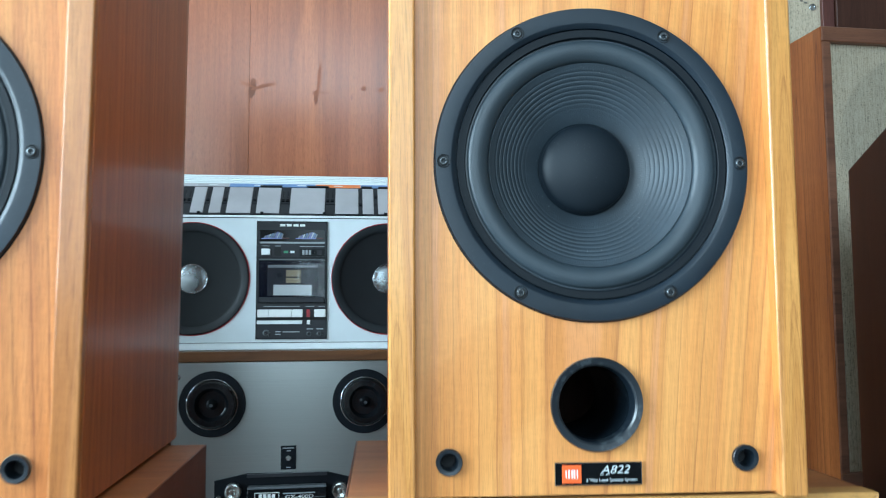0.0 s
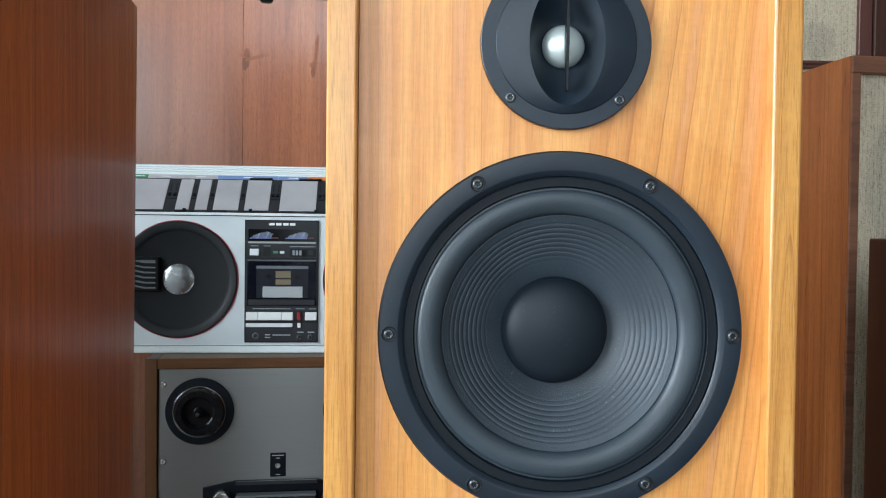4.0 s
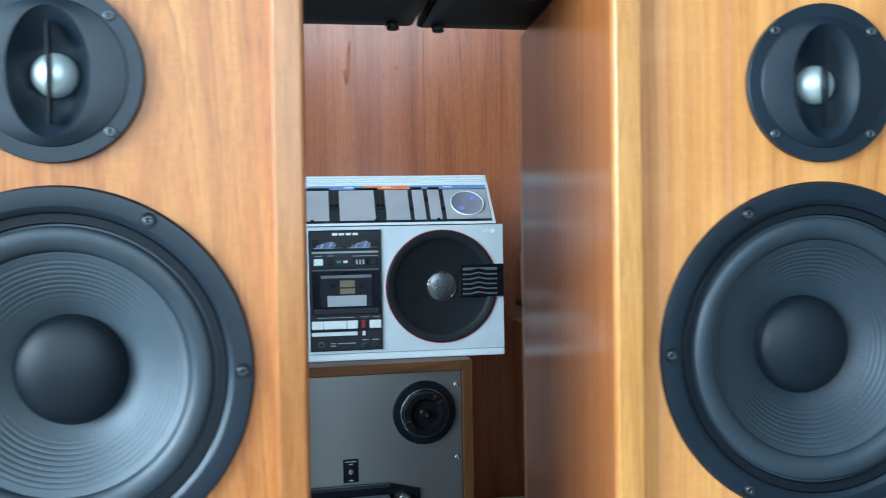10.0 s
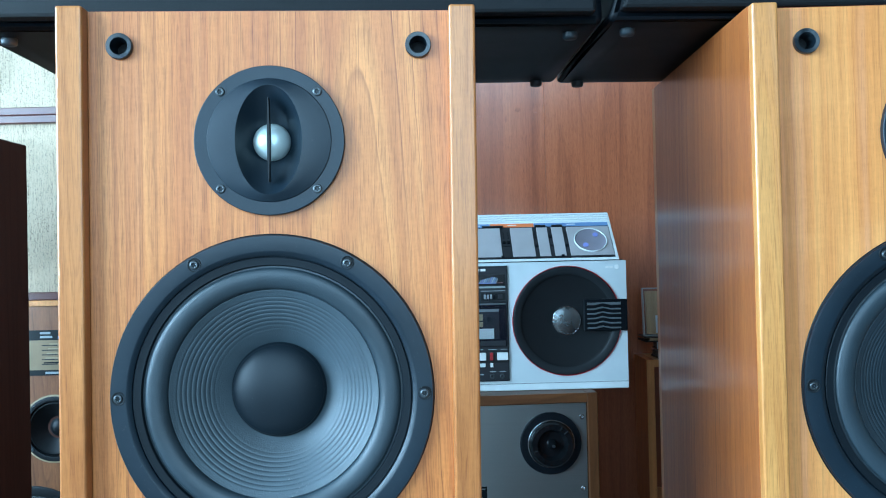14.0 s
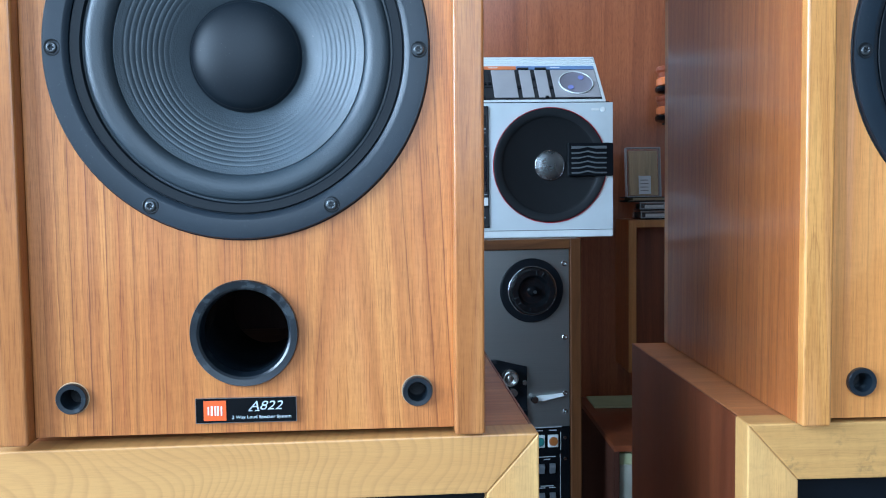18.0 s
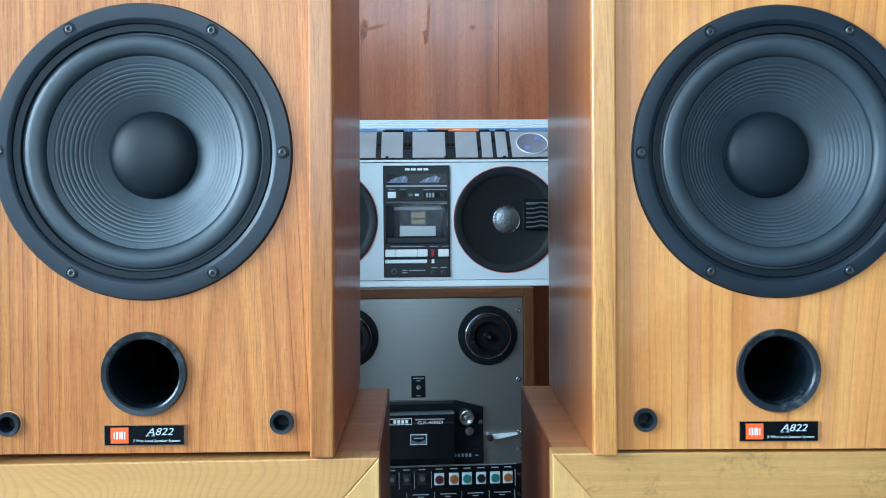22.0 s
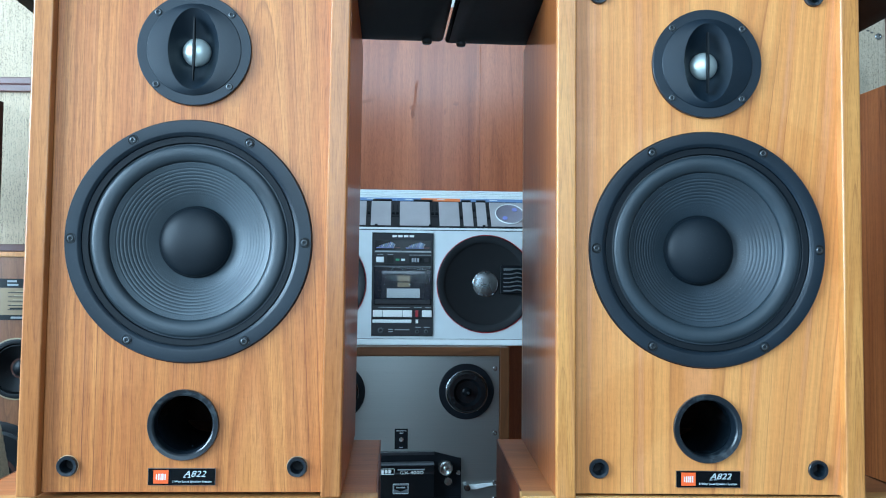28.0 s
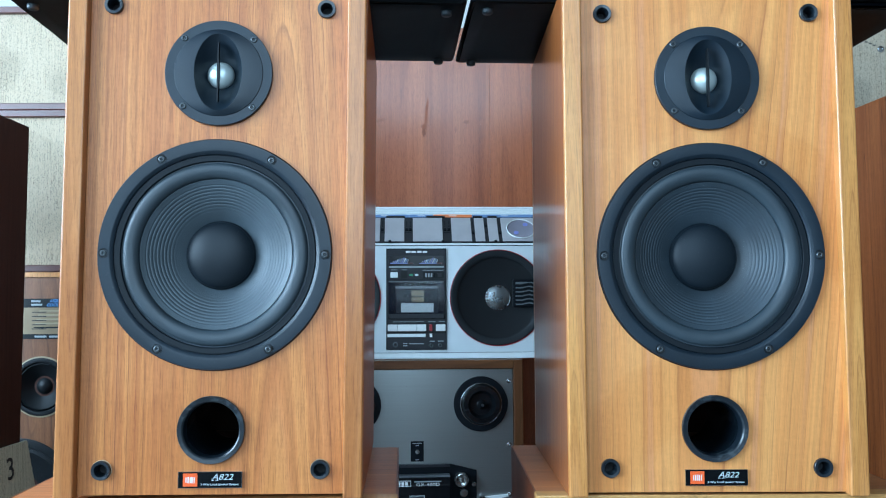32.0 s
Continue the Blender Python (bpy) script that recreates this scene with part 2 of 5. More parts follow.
    if fleck:
        fl = noise_tex(nt, coords(nt, (110.0, 110.0, 300.0)), 1.0, 3, 0.6, 0.6)
        col = mix(nt, col, ramp(nt, fl, [(0.32, (0.84, 0.80, 0.76)), (0.55, (1, 1, 1)), (0.72, (1.12, 1.11, 1.09))]), fleck, "MULTIPLY")
    nt.links.new(col, b.inputs["Base Color"])
    nt.links.new(maths(nt, "ADD", maths(nt, "MULTIPLY", fine, 0.12), rough - 0.06), b.inputs["Roughness"])
    b.inputs["Specular IOR Level"].default_value = spec
    b.inputs["Coat Weight"].default_value = coat
    b.inputs["Coat Roughness"].default_value = coat_rough
    bump(nt, b, fine, 0.12, 0.0006)
    return m


def plain(name, color, rough=0.5, metal=0.0, speck=0.12, grain=400.0, bumpy=0.0, coat=0.0, spec=0.5, dust=0.0, chips=0.0):
    """Paint, plastic, rubber or metal with slight dust and tone changes."""
    m, nt, b = mat_base(name)
    v = coords(nt, (1, 1, 1))
    big = noise_tex(nt, v, 14.0, 4, 0.6)
    small = noise_tex(nt, v, grain, 2, 0.5)
    lo = tuple(c * (1 - speck) for c in color)
    hi = tuple(min(1, c * (1 + speck) + 0.004 * speck) for c in color)
    tint = ramp(nt, big, [(0.3, lo), (0.7, hi)])
    if dust:
        grit = noise_tex(nt, v, 750.0, 1, 0.5)
        drift = noise_tex(nt, v, 30.0, 3, 0.6)
        tint = mix(nt, tint, (0.20, 0.21, 0.21), maths(nt, "MULTIPLY", maths(nt, "MULTIPLY", ramp(nt, grit, [(0.70, (0, 0, 0)), (0.76, (1, 1, 1))]), ramp(nt, drift, [(0.40, (0.1,) * 3), (0.66, (1, 1, 1))])), dust))
    if chips:
        flake = noise_tex(nt, v, 210.0, 3, 0.6)
        zone = noise_tex(nt, v, 26.0, 1, 0.5)
        both = maths(nt, "MULTIPLY", ramp(nt, flake, [(0.52, (0, 0, 0)), (0.55, (1, 1, 1))]), ramp(nt, zone, [(0.52, (0, 0, 0)), (0.58, (1, 1, 1))]))
        tint = mix(nt, tint, (0.045, 0.055, 0.062), maths(nt, "MULTIPLY", both, chips))
    nt.links.new(tint, b.inputs["Base Color"])
    b.inputs["Metallic"].default_value = metal
    nt.links.new(maths(nt, "ADD", maths(nt, "MULTIPLY", big, 0.14), max(0.02, rough - 0.07)), b.inputs["Roughness"])
    b.inputs["Coat Weight"].default_value = coat
    b.inputs["Specular IOR Level"].default_value = spec
    if bumpy:
        bump(nt, b, small, bumpy, 0.0005)
    return m


def brushed(name, color, rough=0.32):
    m, nt, b = mat_base(name)
    f = noise_tex(nt, coords(nt, (4.0, 4.0, 2400.0)), 1.0, 2, 0.5)
    nt.links.new(ramp(nt, f, [(0.3, tuple(c * 0.9 for c in color)), (0.7, color)]), b.inputs["Base Color"])
    b.inputs["Metallic"].default_value = 0.9
    nt.links.new(maths(nt, "ADD", maths(nt, "MULTIPLY", f, 0.10), rough + 0.05), b.inputs["Roughness"])
    bump(nt, b, f, 0.03, 0.0003)
    return m


def linen(name, color, dark, see=0.3):
    """Woven grille cloth, thin enough to let the board behind show a little."""
    m, nt, b = mat_base(name)
    a = noise_tex(nt, coords(nt, (800.0, 800.0, 130.0)), 1.0, 2, 0.6)
    c = noise_tex(nt, coords(nt, (260.0, 260.0, 900.0)), 1.0, 2, 0.6)
    e = noise_tex(nt, coords(nt, (420.0, 420.0, 12.0)), 1.0, 2, 0.5)
    w = maths(nt, "ADD", maths(nt, "MULTIPLY", maths(nt, "ADD", a, c), 0.37), maths(nt, "MULTIPLY", e, 0.26))
    col = ramp(nt, w, [(0.38, dark), (0.5, color), (0.62, tuple(min(1, x * 1.22) for x in color))])
    cloud = noise_tex(nt, coords(nt, (6, 6, 6)), 1.0, 3, 0.6)
    col = mix(nt, col, ramp(nt, cloud, [(0.3, (0.85, 0.84, 0.8)), (0.7, (1, 1, 1))]), 0.7, "MULTIPLY")
    nt.links.new(col, b.inputs["Base Color"])
    b.inputs["Roughness"].default_value = 0.9
    bump(nt, b, w, 0.4, 0.001)
    tr = nt.nodes.new("ShaderNodeBsdfTransparent")
    ms = nt.nodes.new("ShaderNodeMixShader")
    ms.inputs[0].default_value = see
    nt.links.new(b.outputs[0], ms.inputs[1])
    nt.links.new(tr.outputs[0], ms.inputs[2])
    nt.links.new(ms.outputs[0], nt.nodes["Material Output"].inputs[0])
    return m


def glassy(name, color, alpha=0.25, rough=0.05):
    m, nt, b = mat_base(name)
    b.inputs["Base Color"].default_value = (*color, 1)
    b.inputs["Roughness"].default_value = rough
    tr = nt.nodes.new("ShaderNodeBsdfTransparent")
    ms = nt.nodes.new("ShaderNodeMixShader")
    ms.inputs[0].default_value = 1 - alpha
    nt.links.new(b.outputs[0], ms.inputs[1])
    nt.links.new(tr.outputs[0], ms.inputs[2])
    nt.links.new(ms.outputs[0], nt.nodes["Material Output"].inputs[0])
    return m


M = {}
M["baffle_red"] = veneer("cherry_veneer_red", (0.61, 0.250, 0.063), (0.50, 0.179, 0.043), (0.54, 0.208, 0.057), (0.19, 0.048, 0.013), heart=(0.062, 0.030, 0.050), one_sided=-0.02, step=0.0088, warp=0.004, line=0.9, streak=0.40, pores=0.32, fleck=0.34, rough=0.40, dash=0.42, leaf=0.047, blotch=0.5)
M["baffle_gold"] = veneer("cherry_veneer_gold", (0.73, 0.335, 0.094), (0.63, 0.254, 0.064), (0.65, 0.282, 0.106), (0.33, 0.104, 0.030), heart=(-0.004, 0.045, -0.10), one_sided=0.07, step=0.0135, warp=0.007, line=0.72, streak=0.36, pores=0.2, fleck=0.24, rough=0.38, dash=0.14, blotch=0.8)
M["panel"] = veneer("panel_cherry", (0.64, 0.320, 0.090), (0.54, 0.235, 0.058), (0.56, 0.262, 0.088), (0.27, 0.095, 0.028), heart=(0.003, 0.006, 0.035), fold=0.138, step=0.0052, warp=0.006, line=0.5, streak=0.4, pores=0.28, fleck=0.25, rough=0.32, spec=0.4, coat=0.2, coat_rough=0.15, dash=0.35)
M["panel_red"] = veneer("panel_red_cherry", (0.48, 0.198, 0.055), (0.39, 0.143, 0.036), (0.41, 0.160, 0.049), (0.24, 0.076, 0.022), heart=(-0.004, 0.006, -0.03), fold=0.138, step=0.0052, warp=0.006, line=0.5, streak=0.4, pores=0.28, fleck=0.25, rough=0.32, spec=0.4, coat=0.2, coat_rough=0.15, dash=0.35)
# toned below the front panels to paint in shade from the neighbouring loudspeaker
M["side"] = veneer("side_cherry_shaded", (0.41, 0.139, 0.034), (0.33, 0.102, 0.024), (0.365, 0.118, 0.031), (0.15, 0.040, 0.012), across="y", heart=(0.026, 0.004, 0.034), step=0.0125, warp=0.004, line=0.85, streak=0.28, pores=0.38, fleck=0.3, rough=0.42, spec=0.3, coat=0.6, coat_rough=0.145, dash=0.4)
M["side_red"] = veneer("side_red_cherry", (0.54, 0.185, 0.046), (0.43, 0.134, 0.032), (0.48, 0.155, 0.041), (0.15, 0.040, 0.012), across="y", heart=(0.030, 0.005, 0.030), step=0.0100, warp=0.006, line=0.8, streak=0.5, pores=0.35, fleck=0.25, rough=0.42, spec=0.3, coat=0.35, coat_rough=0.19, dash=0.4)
M["maple"] = wood("maple_frame", (0.62, 0.358, 0.120), (0.54, 0.288, 0.088), (0.36, 0.20, 0.07), grain="x", figure=11, rings=12, line=0.2, pores=0.2, rough=0.36, coat=0.2, along=0.1, stain=0.6, streak=0.3, tone=0.25, fleck=0.2)
M["maple_striped"] = wood("maple_frame_striped", (0.63, 0.350, 0.118), (0.56, 0.285, 0.088), (0.33, 0.155, 0.05), grain="x", figure=8, rings=8, line=0.08, pores=0.12, rough=0.36, coat=0.2, along=0.2, streak=0.12, waves=0.38, tone=0.08, arcs=(0.045, 0.648))
M["maple_v"] = wood("maple_stile", (0.69, 0.42, 0.155), (0.61, 0.335, 0.11), (0.38, 0.19, 0.07), grain="z", figure=12, rings=7, line=0.35, pores=0.2, rough=0.36, coat=0.2, along=0.1, streak=0.25, stain=0.2, fleck=0.2)
M["cab_top"] = wood("cabinet_top_veneer", (0.56, 0.235, 0.080), (0.45, 0.172, 0.056), (0.24, 0.08, 0.028), grain="x", figure=16, rings=10, line=0.4, rough=0.36, hair=0.2)
M["cab_side"] = wood("cabinet_side_veneer", (0.25, 0.074, 0.027), (0.18, 0.050, 0.019), (0.08, 0.022, 0.010), grain="z", figure=9, rings=14, line=0.4, rough=0.34)
M["wall_wood"] = wood("wall_panelling", (0.42, 0.138, 0.053), (0.33, 0.097, 0.037), (0.13, 0.033, 0.014), grain="z", figure=6, rings=16, line=0.45, pores=0.6, rough=0.36, coat=0.8, coat_rough=0.20, along=0.02, gum=0.25, fleck=0.2)
M["walnut"] = wood("walnut_case", (0.15, 0.063, 0.021), (0.10, 0.040, 0.014), (0.042, 0.017, 0.007), grain="x", figure=14, rings=14, line=0.5, rough=0.42, spec=0.28)
M["walnut_v"] = wood("walnut_case_upright", (0.15, 0.063, 0.021), (0.10, 0.040, 0.014), (0.042, 0.017, 0.007), grain="z", figure=14, rings=14, line=0.5, rough=0.42, spec=0.28)
M["teak"] = wood("teak_side", (0.53, 0.175, 0.047), (0.37, 0.110, 0.028), (0.13, 0.036, 0.014), grain="z", figure=14, rings=24, line=0.7, pores=0.4, rough=0.42, along=0.008, gum=0.7, fleck=0.2, spec=0.25)
M["teak_x"] = wood("teak_rail", (0.30, 0.125, 0.070), (0.22, 0.088, 0.048), (0.09, 0.032, 0.02), grain="x", figure=12, rings=12, line=0.5, rough=0.42)
M["rose"] = wood("rosewood_frame", (0.13, 0.045, 0.036), (0.09, 0.03, 0.025), (0.04, 0.013, 0.011), grain="z", figure=12, rings=12, line=0.4, rough=0.4)
M["rose_x"] = wood("rosewood_rail", (0.13, 0.045, 0.036), (0.09, 0.03, 0.025), (0.04, 0.013, 0.011), grain="x", figure=12, rings=12, line=0.4, rough=0.4)
M["darkwood"] = wood("dark_walnut_veneer", (0.078, 0.032, 0.021), (0.055, 0.022, 0.015), (0.025, 0.010, 0.007), grain="z", figure=14, rings=20, line=0.5, rough=0.46, spec=0.22)
M["oak"] = wood("studio_walnut_baffle", (0.30, 0.13, 0.05), (0.20, 0.08, 0.03), (0.075, 0.028, 0.012), grain="z", figure=10, rings=30, line=0.75, pores=0.5, rough=0.45)
M["cubby"] = wood("cubby_cherry", (0.72, 0.37, 0.13), (0.62, 0.29, 0.095), (0.2, 0.065, 0.02), grain="z", figure=12, rings=12, line=0.4, rough=0.35)
M["black"] = plain("black_plastic", (0.0022, 0.0036, 0.0060), 0.5, speck=0.25, bumpy=0.12, grain=1500, spec=0.15)
M["basket"] = plain("woofer_basket_black", (0.0042, 0.0108, 0.0190), 0.40, speck=0.25, bumpy=0.2, grain=1800, spec=0.42, dust=0.12)
M["rubber"] = plain("foam_surround_grey", (0.019, 0.029, 0.038), 0.46, speck=0.25, bumpy=0.3, grain=900, spec=0.55, dust=0.1)
M["gasket"] = plain("gasket_black", (0.0034, 0.0050, 0.0068), 0.5, spec=0.3, dust=0.4)
M["trim"] = plain("trim_ring_black", (0.0026, 0.0052, 0.0085), 0.5, spec=0.24, dust=0.15)
M["cone"] = plain("paper_cone_charcoal", (0.0190, 0.030, 0.041), 0.51, speck=0.35, bumpy=0.5, grain=1000, spec=0.58, dust=0.55)
# paler version of the paper cone, for the reddish loudspeaker
M["cone_pale"] = plain("paper_cone_pale", (0.038, 0.053, 0.066), 0.50, speck=0.3, bumpy=0.4, grain=1000, spec=0.7, dust=0.55)
M["cap"] = plain("dust_cap_black", (0.0036, 0.0078, 0.0128), 0.50, speck=0.2, spec=0.32, dust=0.15)
M["gloss"] = plain("gloss_black_plastic", (0.0030, 0.0038, 0.0050), 0.22, speck=0.2, spec=0.22)
M["bakelite"] = plain("glossy_black_bakelite", (0.0050, 0.0058, 0.0070), 0.16, speck=0.3, spec=0.65)
M["tube"] = plain("glossy_tube_plastic", (0.0075, 0.0120, 0.0170), 0.20, speck=0.4, spec=0.7)
M["satin"] = plain("satin_black_plastic", (0.0060, 0.0100, 0.0150), 0.31, speck=0.4, spec=0.6, chips=0.7)
M["void"] = plain("dark_inside", (0.006, 0.006, 0.007), 0.8)
M["titan"] = plain("titanium_dome", (0.60, 0.67, 0.66), 0.40, metal=0.65, speck=0.06)
M["screw"] = plain("screw_steel", (0.20, 0.21, 0.22), 0.38, metal=0.9, speck=0.3)
M["screw_dark"] = plain("screw_black", (0.09, 0.098, 0.105), 0.36, metal=0.85, speck=0.3)
M["steel_turned"] = plain("turned_steel", (0.46, 0.46, 0.44), 0.24, metal=0.95, speck=0.15)
M["chrome"] = plain("chrome", (0.50, 0.51, 0.52), 0.2, metal=1.0, speck=0.12, grain=200)
M["silver"] = plain("silver_paint", (0.62, 0.67, 0.69), 0.40, metal=0.2, speck=0.05)
M["silver_light"] = plain("pale_silver_paint", (0.74, 0.78, 0.79), 0.38, metal=0.15, speck=0.05)
M["pad"] = plain("grey_pad", (0.52, 0.505, 0.53), 0.34, metal=0.45, speck=0.08)
M["panel_dark"] = plain("charcoal_plastic", (0.0165, 0.0175, 0.0215), 0.42, speck=0.2, spec=0.35)
M["red"] = plain("red_ring", (0.30, 0.014, 0.022), 0.35)
M["grille_black"] = plain("black_perforated_metal", (0.005, 0.006, 0.0075), 0.55, bumpy=0.5, grain=2500, spec=0.22)
M["steel_face"] = brushed("brushed_steel_face", (0.42, 0.44, 0.43), 0.20)
M["white"] = plain("white_print", (0.75, 0.76, 0.75), 0.5, speck=0.05)
M["dim"] = plain("dim_print", (0.30, 0.32, 0.34), 0.5, speck=0.05)
M["orange"] = plain("orange_badge", (0.80, 0.115, 0.02), 0.35, speck=0.05)
M["orange_ink"] = plain("orange_band", (0.70, 0.20, 0.06), 0.4, speck=0.05)
M["blue_ink"] = plain("blue_band", (0.15, 0.24, 0.44), 0.4, speck=0.05)
M["cold_blue"] = plain("cold_blue_print", (0.16, 0.38, 0.80), 0.4, speck=0.05)
M["disc"] = plain("silver_disc", (0.27, 0.29, 0.30), 0.27, metal=0.95, speck=0.3)
M["dial"] = plain("mauve_dial", (0.27, 0.255, 0.31), 0.35, metal=0.3, speck=0.1)
M["rim_grey"] = plain("dark_grey_rim", (0.0092, 0.0115, 0.0138), 0.5, speck=0.15, spec=0.3)
M["lilac"] = plain("lilac_print", (0.22, 0.24, 0.55), 0.4, speck=0.05)
M["green_ink"] = plain("green_band", (0.05, 0.22, 0.11), 0.4, speck=0.05)
M["amber"] = plain("amber_key", (0.27, 0.095, 0.02), 0.35, speck=0.05)
M["teal"] = plain("teal_key", (0.03, 0.14, 0.13), 0.35, speck=0.05)
M["maroon"] = plain("maroon_key", (0.06, 0.012, 0.012), 0.35, speck=0.05)
M["smoke"] = glassy("smoked_window", (0.01, 0.012, 0.03), 0.16, 0.06)
M["clear"] = glassy("clear_plastic", (0.72, 0.77, 0.8), 0.11, 0.05)
# paler, less clear plastic that paints glints on the case edges
M["edge_glint"] = glassy("clear_plastic_edge_glint", (0.72, 0.77, 0.8), 0.55, 0.05)
M["tan"] = plain("tan_card", (0.36, 0.29, 0.18), 0.7)
M["card"] = wood("striped_brown_card", (0.60, 0.46, 0.26), (0.50, 0.37, 0.20), (0.25, 0.18, 0.09), grain="z", figure=60, rings=8, line=0.6, rough=0.7, pores=0.1)
M["paper_white"] = plain("white_paper", (0.80, 0.84, 0.88), 0.8)
M["sage"] = plain("sage_paper", (0.40, 0.43, 0.24), 0.8)
M["beige"] = plain("beige_board", (0.30, 0.30, 0.25), 0.75, speck=0.2)
M["book_blue"] = plain("blue_grey_print", (0.06, 0.13, 0.17), 0.6)
M["linen"] = linen("linen_grille_cloth", (0.61, 0.495, 0.355), (0.31, 0.24, 0.155), 0.52)
M["linen_grey"] = linen("grey_linen_grille_cloth", (0.80, 0.70, 0.54), (0.44, 0.365, 0.26), 0.55)
M["board"] = plain("pale_grille_board", (0.70, 0.60, 0.47), 0.85)
M["board_hole"] = plain("driver_hole_dark", (0.035, 0.031, 0.026), 0.9)
M["weave"] = linen("cream_perforated_cloth", (0.58, 0.55, 0.40), (0.34, 0.32, 0.22), 0.0)
M["ink"] = plain("black_ink", (0.012, 0.012, 0.012), 0.6)
M["jar"] = plain("orange_glass", (0.68, 0.175, 0.045), 0.25, speck=0.15, coat=0.5)
M["bare_wood"] = plain("bare_pale_wood", (0.62, 0.45, 0.28), 0.7, speck=0.4, grain=300)
M["jar_dark"] = plain("dark_red_glass", (0.22, 0.050, 0.018), 0.3, speck=0.2)
M["knot"] = plain("wood_knot", (0.26, 0.076, 0.029), 0.4, speck=0.4, grain=300)
M["reel_grey"] = plain("grey_plastic", (0.10, 0.11, 0.12), 0.4)
M["gold"] = plain("brass_badge_plate", (0.25, 0.185, 0.11), 0.42, metal=0.3)
# dark tone for unseen walls and ceiling, chosen to hold back bounce light
M["low_bounce"] = plain("low_bounce_paint", (0.19, 0.175, 0.155), 0.8, speck=0.06, bumpy=0.1, grain=80)
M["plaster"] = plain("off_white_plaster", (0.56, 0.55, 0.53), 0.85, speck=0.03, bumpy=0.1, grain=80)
M["floorwood"] = wood("floor_boards", (0.23, 0.225, 0.22), (0.20, 0.195, 0.19), (0.13, 0.127, 0.12), grain="y", figure=5)


# ---- mesh helpers ----
def part(name, bm, material, parent=None, label="", smooth=False):
    me = bpy.data.meshes.new(name)
    bmesh.ops.recalc_face_normals(bm, faces=bm.faces)
    bm.to_mesh(me)
    bm.free()
    me.materials.append(M[material])
    if smooth:
        for p in me.polygons:
            p.use_smooth = True
    ob = new(name, me)
    ob.parent = parent
    if label:
        tagged(ob, label)
    return ob


def smooth_by_angle(ob, deg=35):
    me = ob.data
    bm = bmesh.new()
    bm.from_mesh(me)
    for f in bm.faces:
        f.smooth = True
    for e in bm.edges:
        if len(e.link_faces) == 2 and e.calc_face_angle(0) > radians(deg):
            e.smooth = False
    bm.to_mesh(me)
    bm.free()
    return ob


def box(x0, x1, y0, y1, z0, z1, bev=0.0, segs=2):
    bm = bmesh.new()
    m = Matrix.Translation(((x0 + x1) / 2, (y0 + y1) / 2, (z0 + z1) / 2)) @ Matrix.Diagonal((x1 - x0, y1 - y0, z1 - z0, 1))
    bmesh.ops.create_cube(bm, size=1, matrix=m)
    if bev:
        bmesh.ops.bevel(bm, geom=list(bm.edges), offset=bev, segments=segs, affect="EDGES", profile=0.5)
    return bm


def prism(poly, y0, y1, bev=0.0):
    """A polygon in x, z drawn out along y."""
    bm = bmesh.new()
    a = [bm.verts.new((x, y0, z)) for x, z in poly]
    b = [bm.verts.new((x, y1, z)) for x, z in poly]
    bm.faces.new(a)
    bm.faces.new(b[::-1])
    n = len(poly)
    for i in range(n):
        bm.faces.new((a[i], b[i], b[(i + 1) % n], a[(i + 1) % n]))
    if bev:
        bmesh.ops.bevel(bm, geom=list(bm.edges), offset=bev, segments=2, affect="EDGES", profile=0.5)
    return bm


def prism_x(poly, x0, x1, bev=0.0):
    """A polygon in y, z drawn out along x."""
    bm = bmesh.new()
    a = [bm.verts.new((x0, y, z)) for y, z in poly]
    b = [bm.verts.new((x1, y, z)) for y, z in poly]
    bm.faces.new(a)
    bm.faces.new(b[::-1])
    n = len(poly)
    for i in range(n):
        bm.faces.new((a[i], b[i], b[(i + 1) % n], a[(i + 1) % n]))
    if bev:
        bmesh.ops.bevel(bm, geom=list(bm.edges), offset=bev, segments=2, affect="EDGES", profile=0.5)
    return bm


def lathe(profile, cx, cz, segs=64):
    """Turn a line of (radius, depth) round an axis along y through (cx, cz)."""
    bm = bmesh.new()
    rings = []
    for r, y in profile:
        if r < 1e-6:
            rings.append([bm.verts.new((cx, y, cz))])
        else:
            rings.append([bm.verts.new((cx + r * math.cos(2 * math.pi * k / segs), y, cz + r * math.sin(2 * math.pi * k / segs))) for k in range(segs)])
    for a, b in zip(rings, rings[1:]):
        for k in range(segs):
            j = (k + 1) % segs
            vs = [a[k % len(a)], a[j % len(a)], b[j % len(b)], b[k % len(b)]]
            vs = list(dict.fromkeys(vs))
            if len(vs) > 2:
                bm.faces.new(vs)
    return bm


def lathe_z(profile, cx, cy, segs=40):
    """Turn a line of (radius, height) round an upright axis."""
    bm = lathe([(r, z) for r, z in profile], 0, 0, segs)
    bmesh.ops.transform(bm, verts=bm.verts, matrix=Matrix.Translation((cx, cy, 0)) @ Matrix(((1, 0, 0, 0), (0, 0, 1, 0), (0, 1, 0, 0), (0, 0, 0, 1))))
    return bm


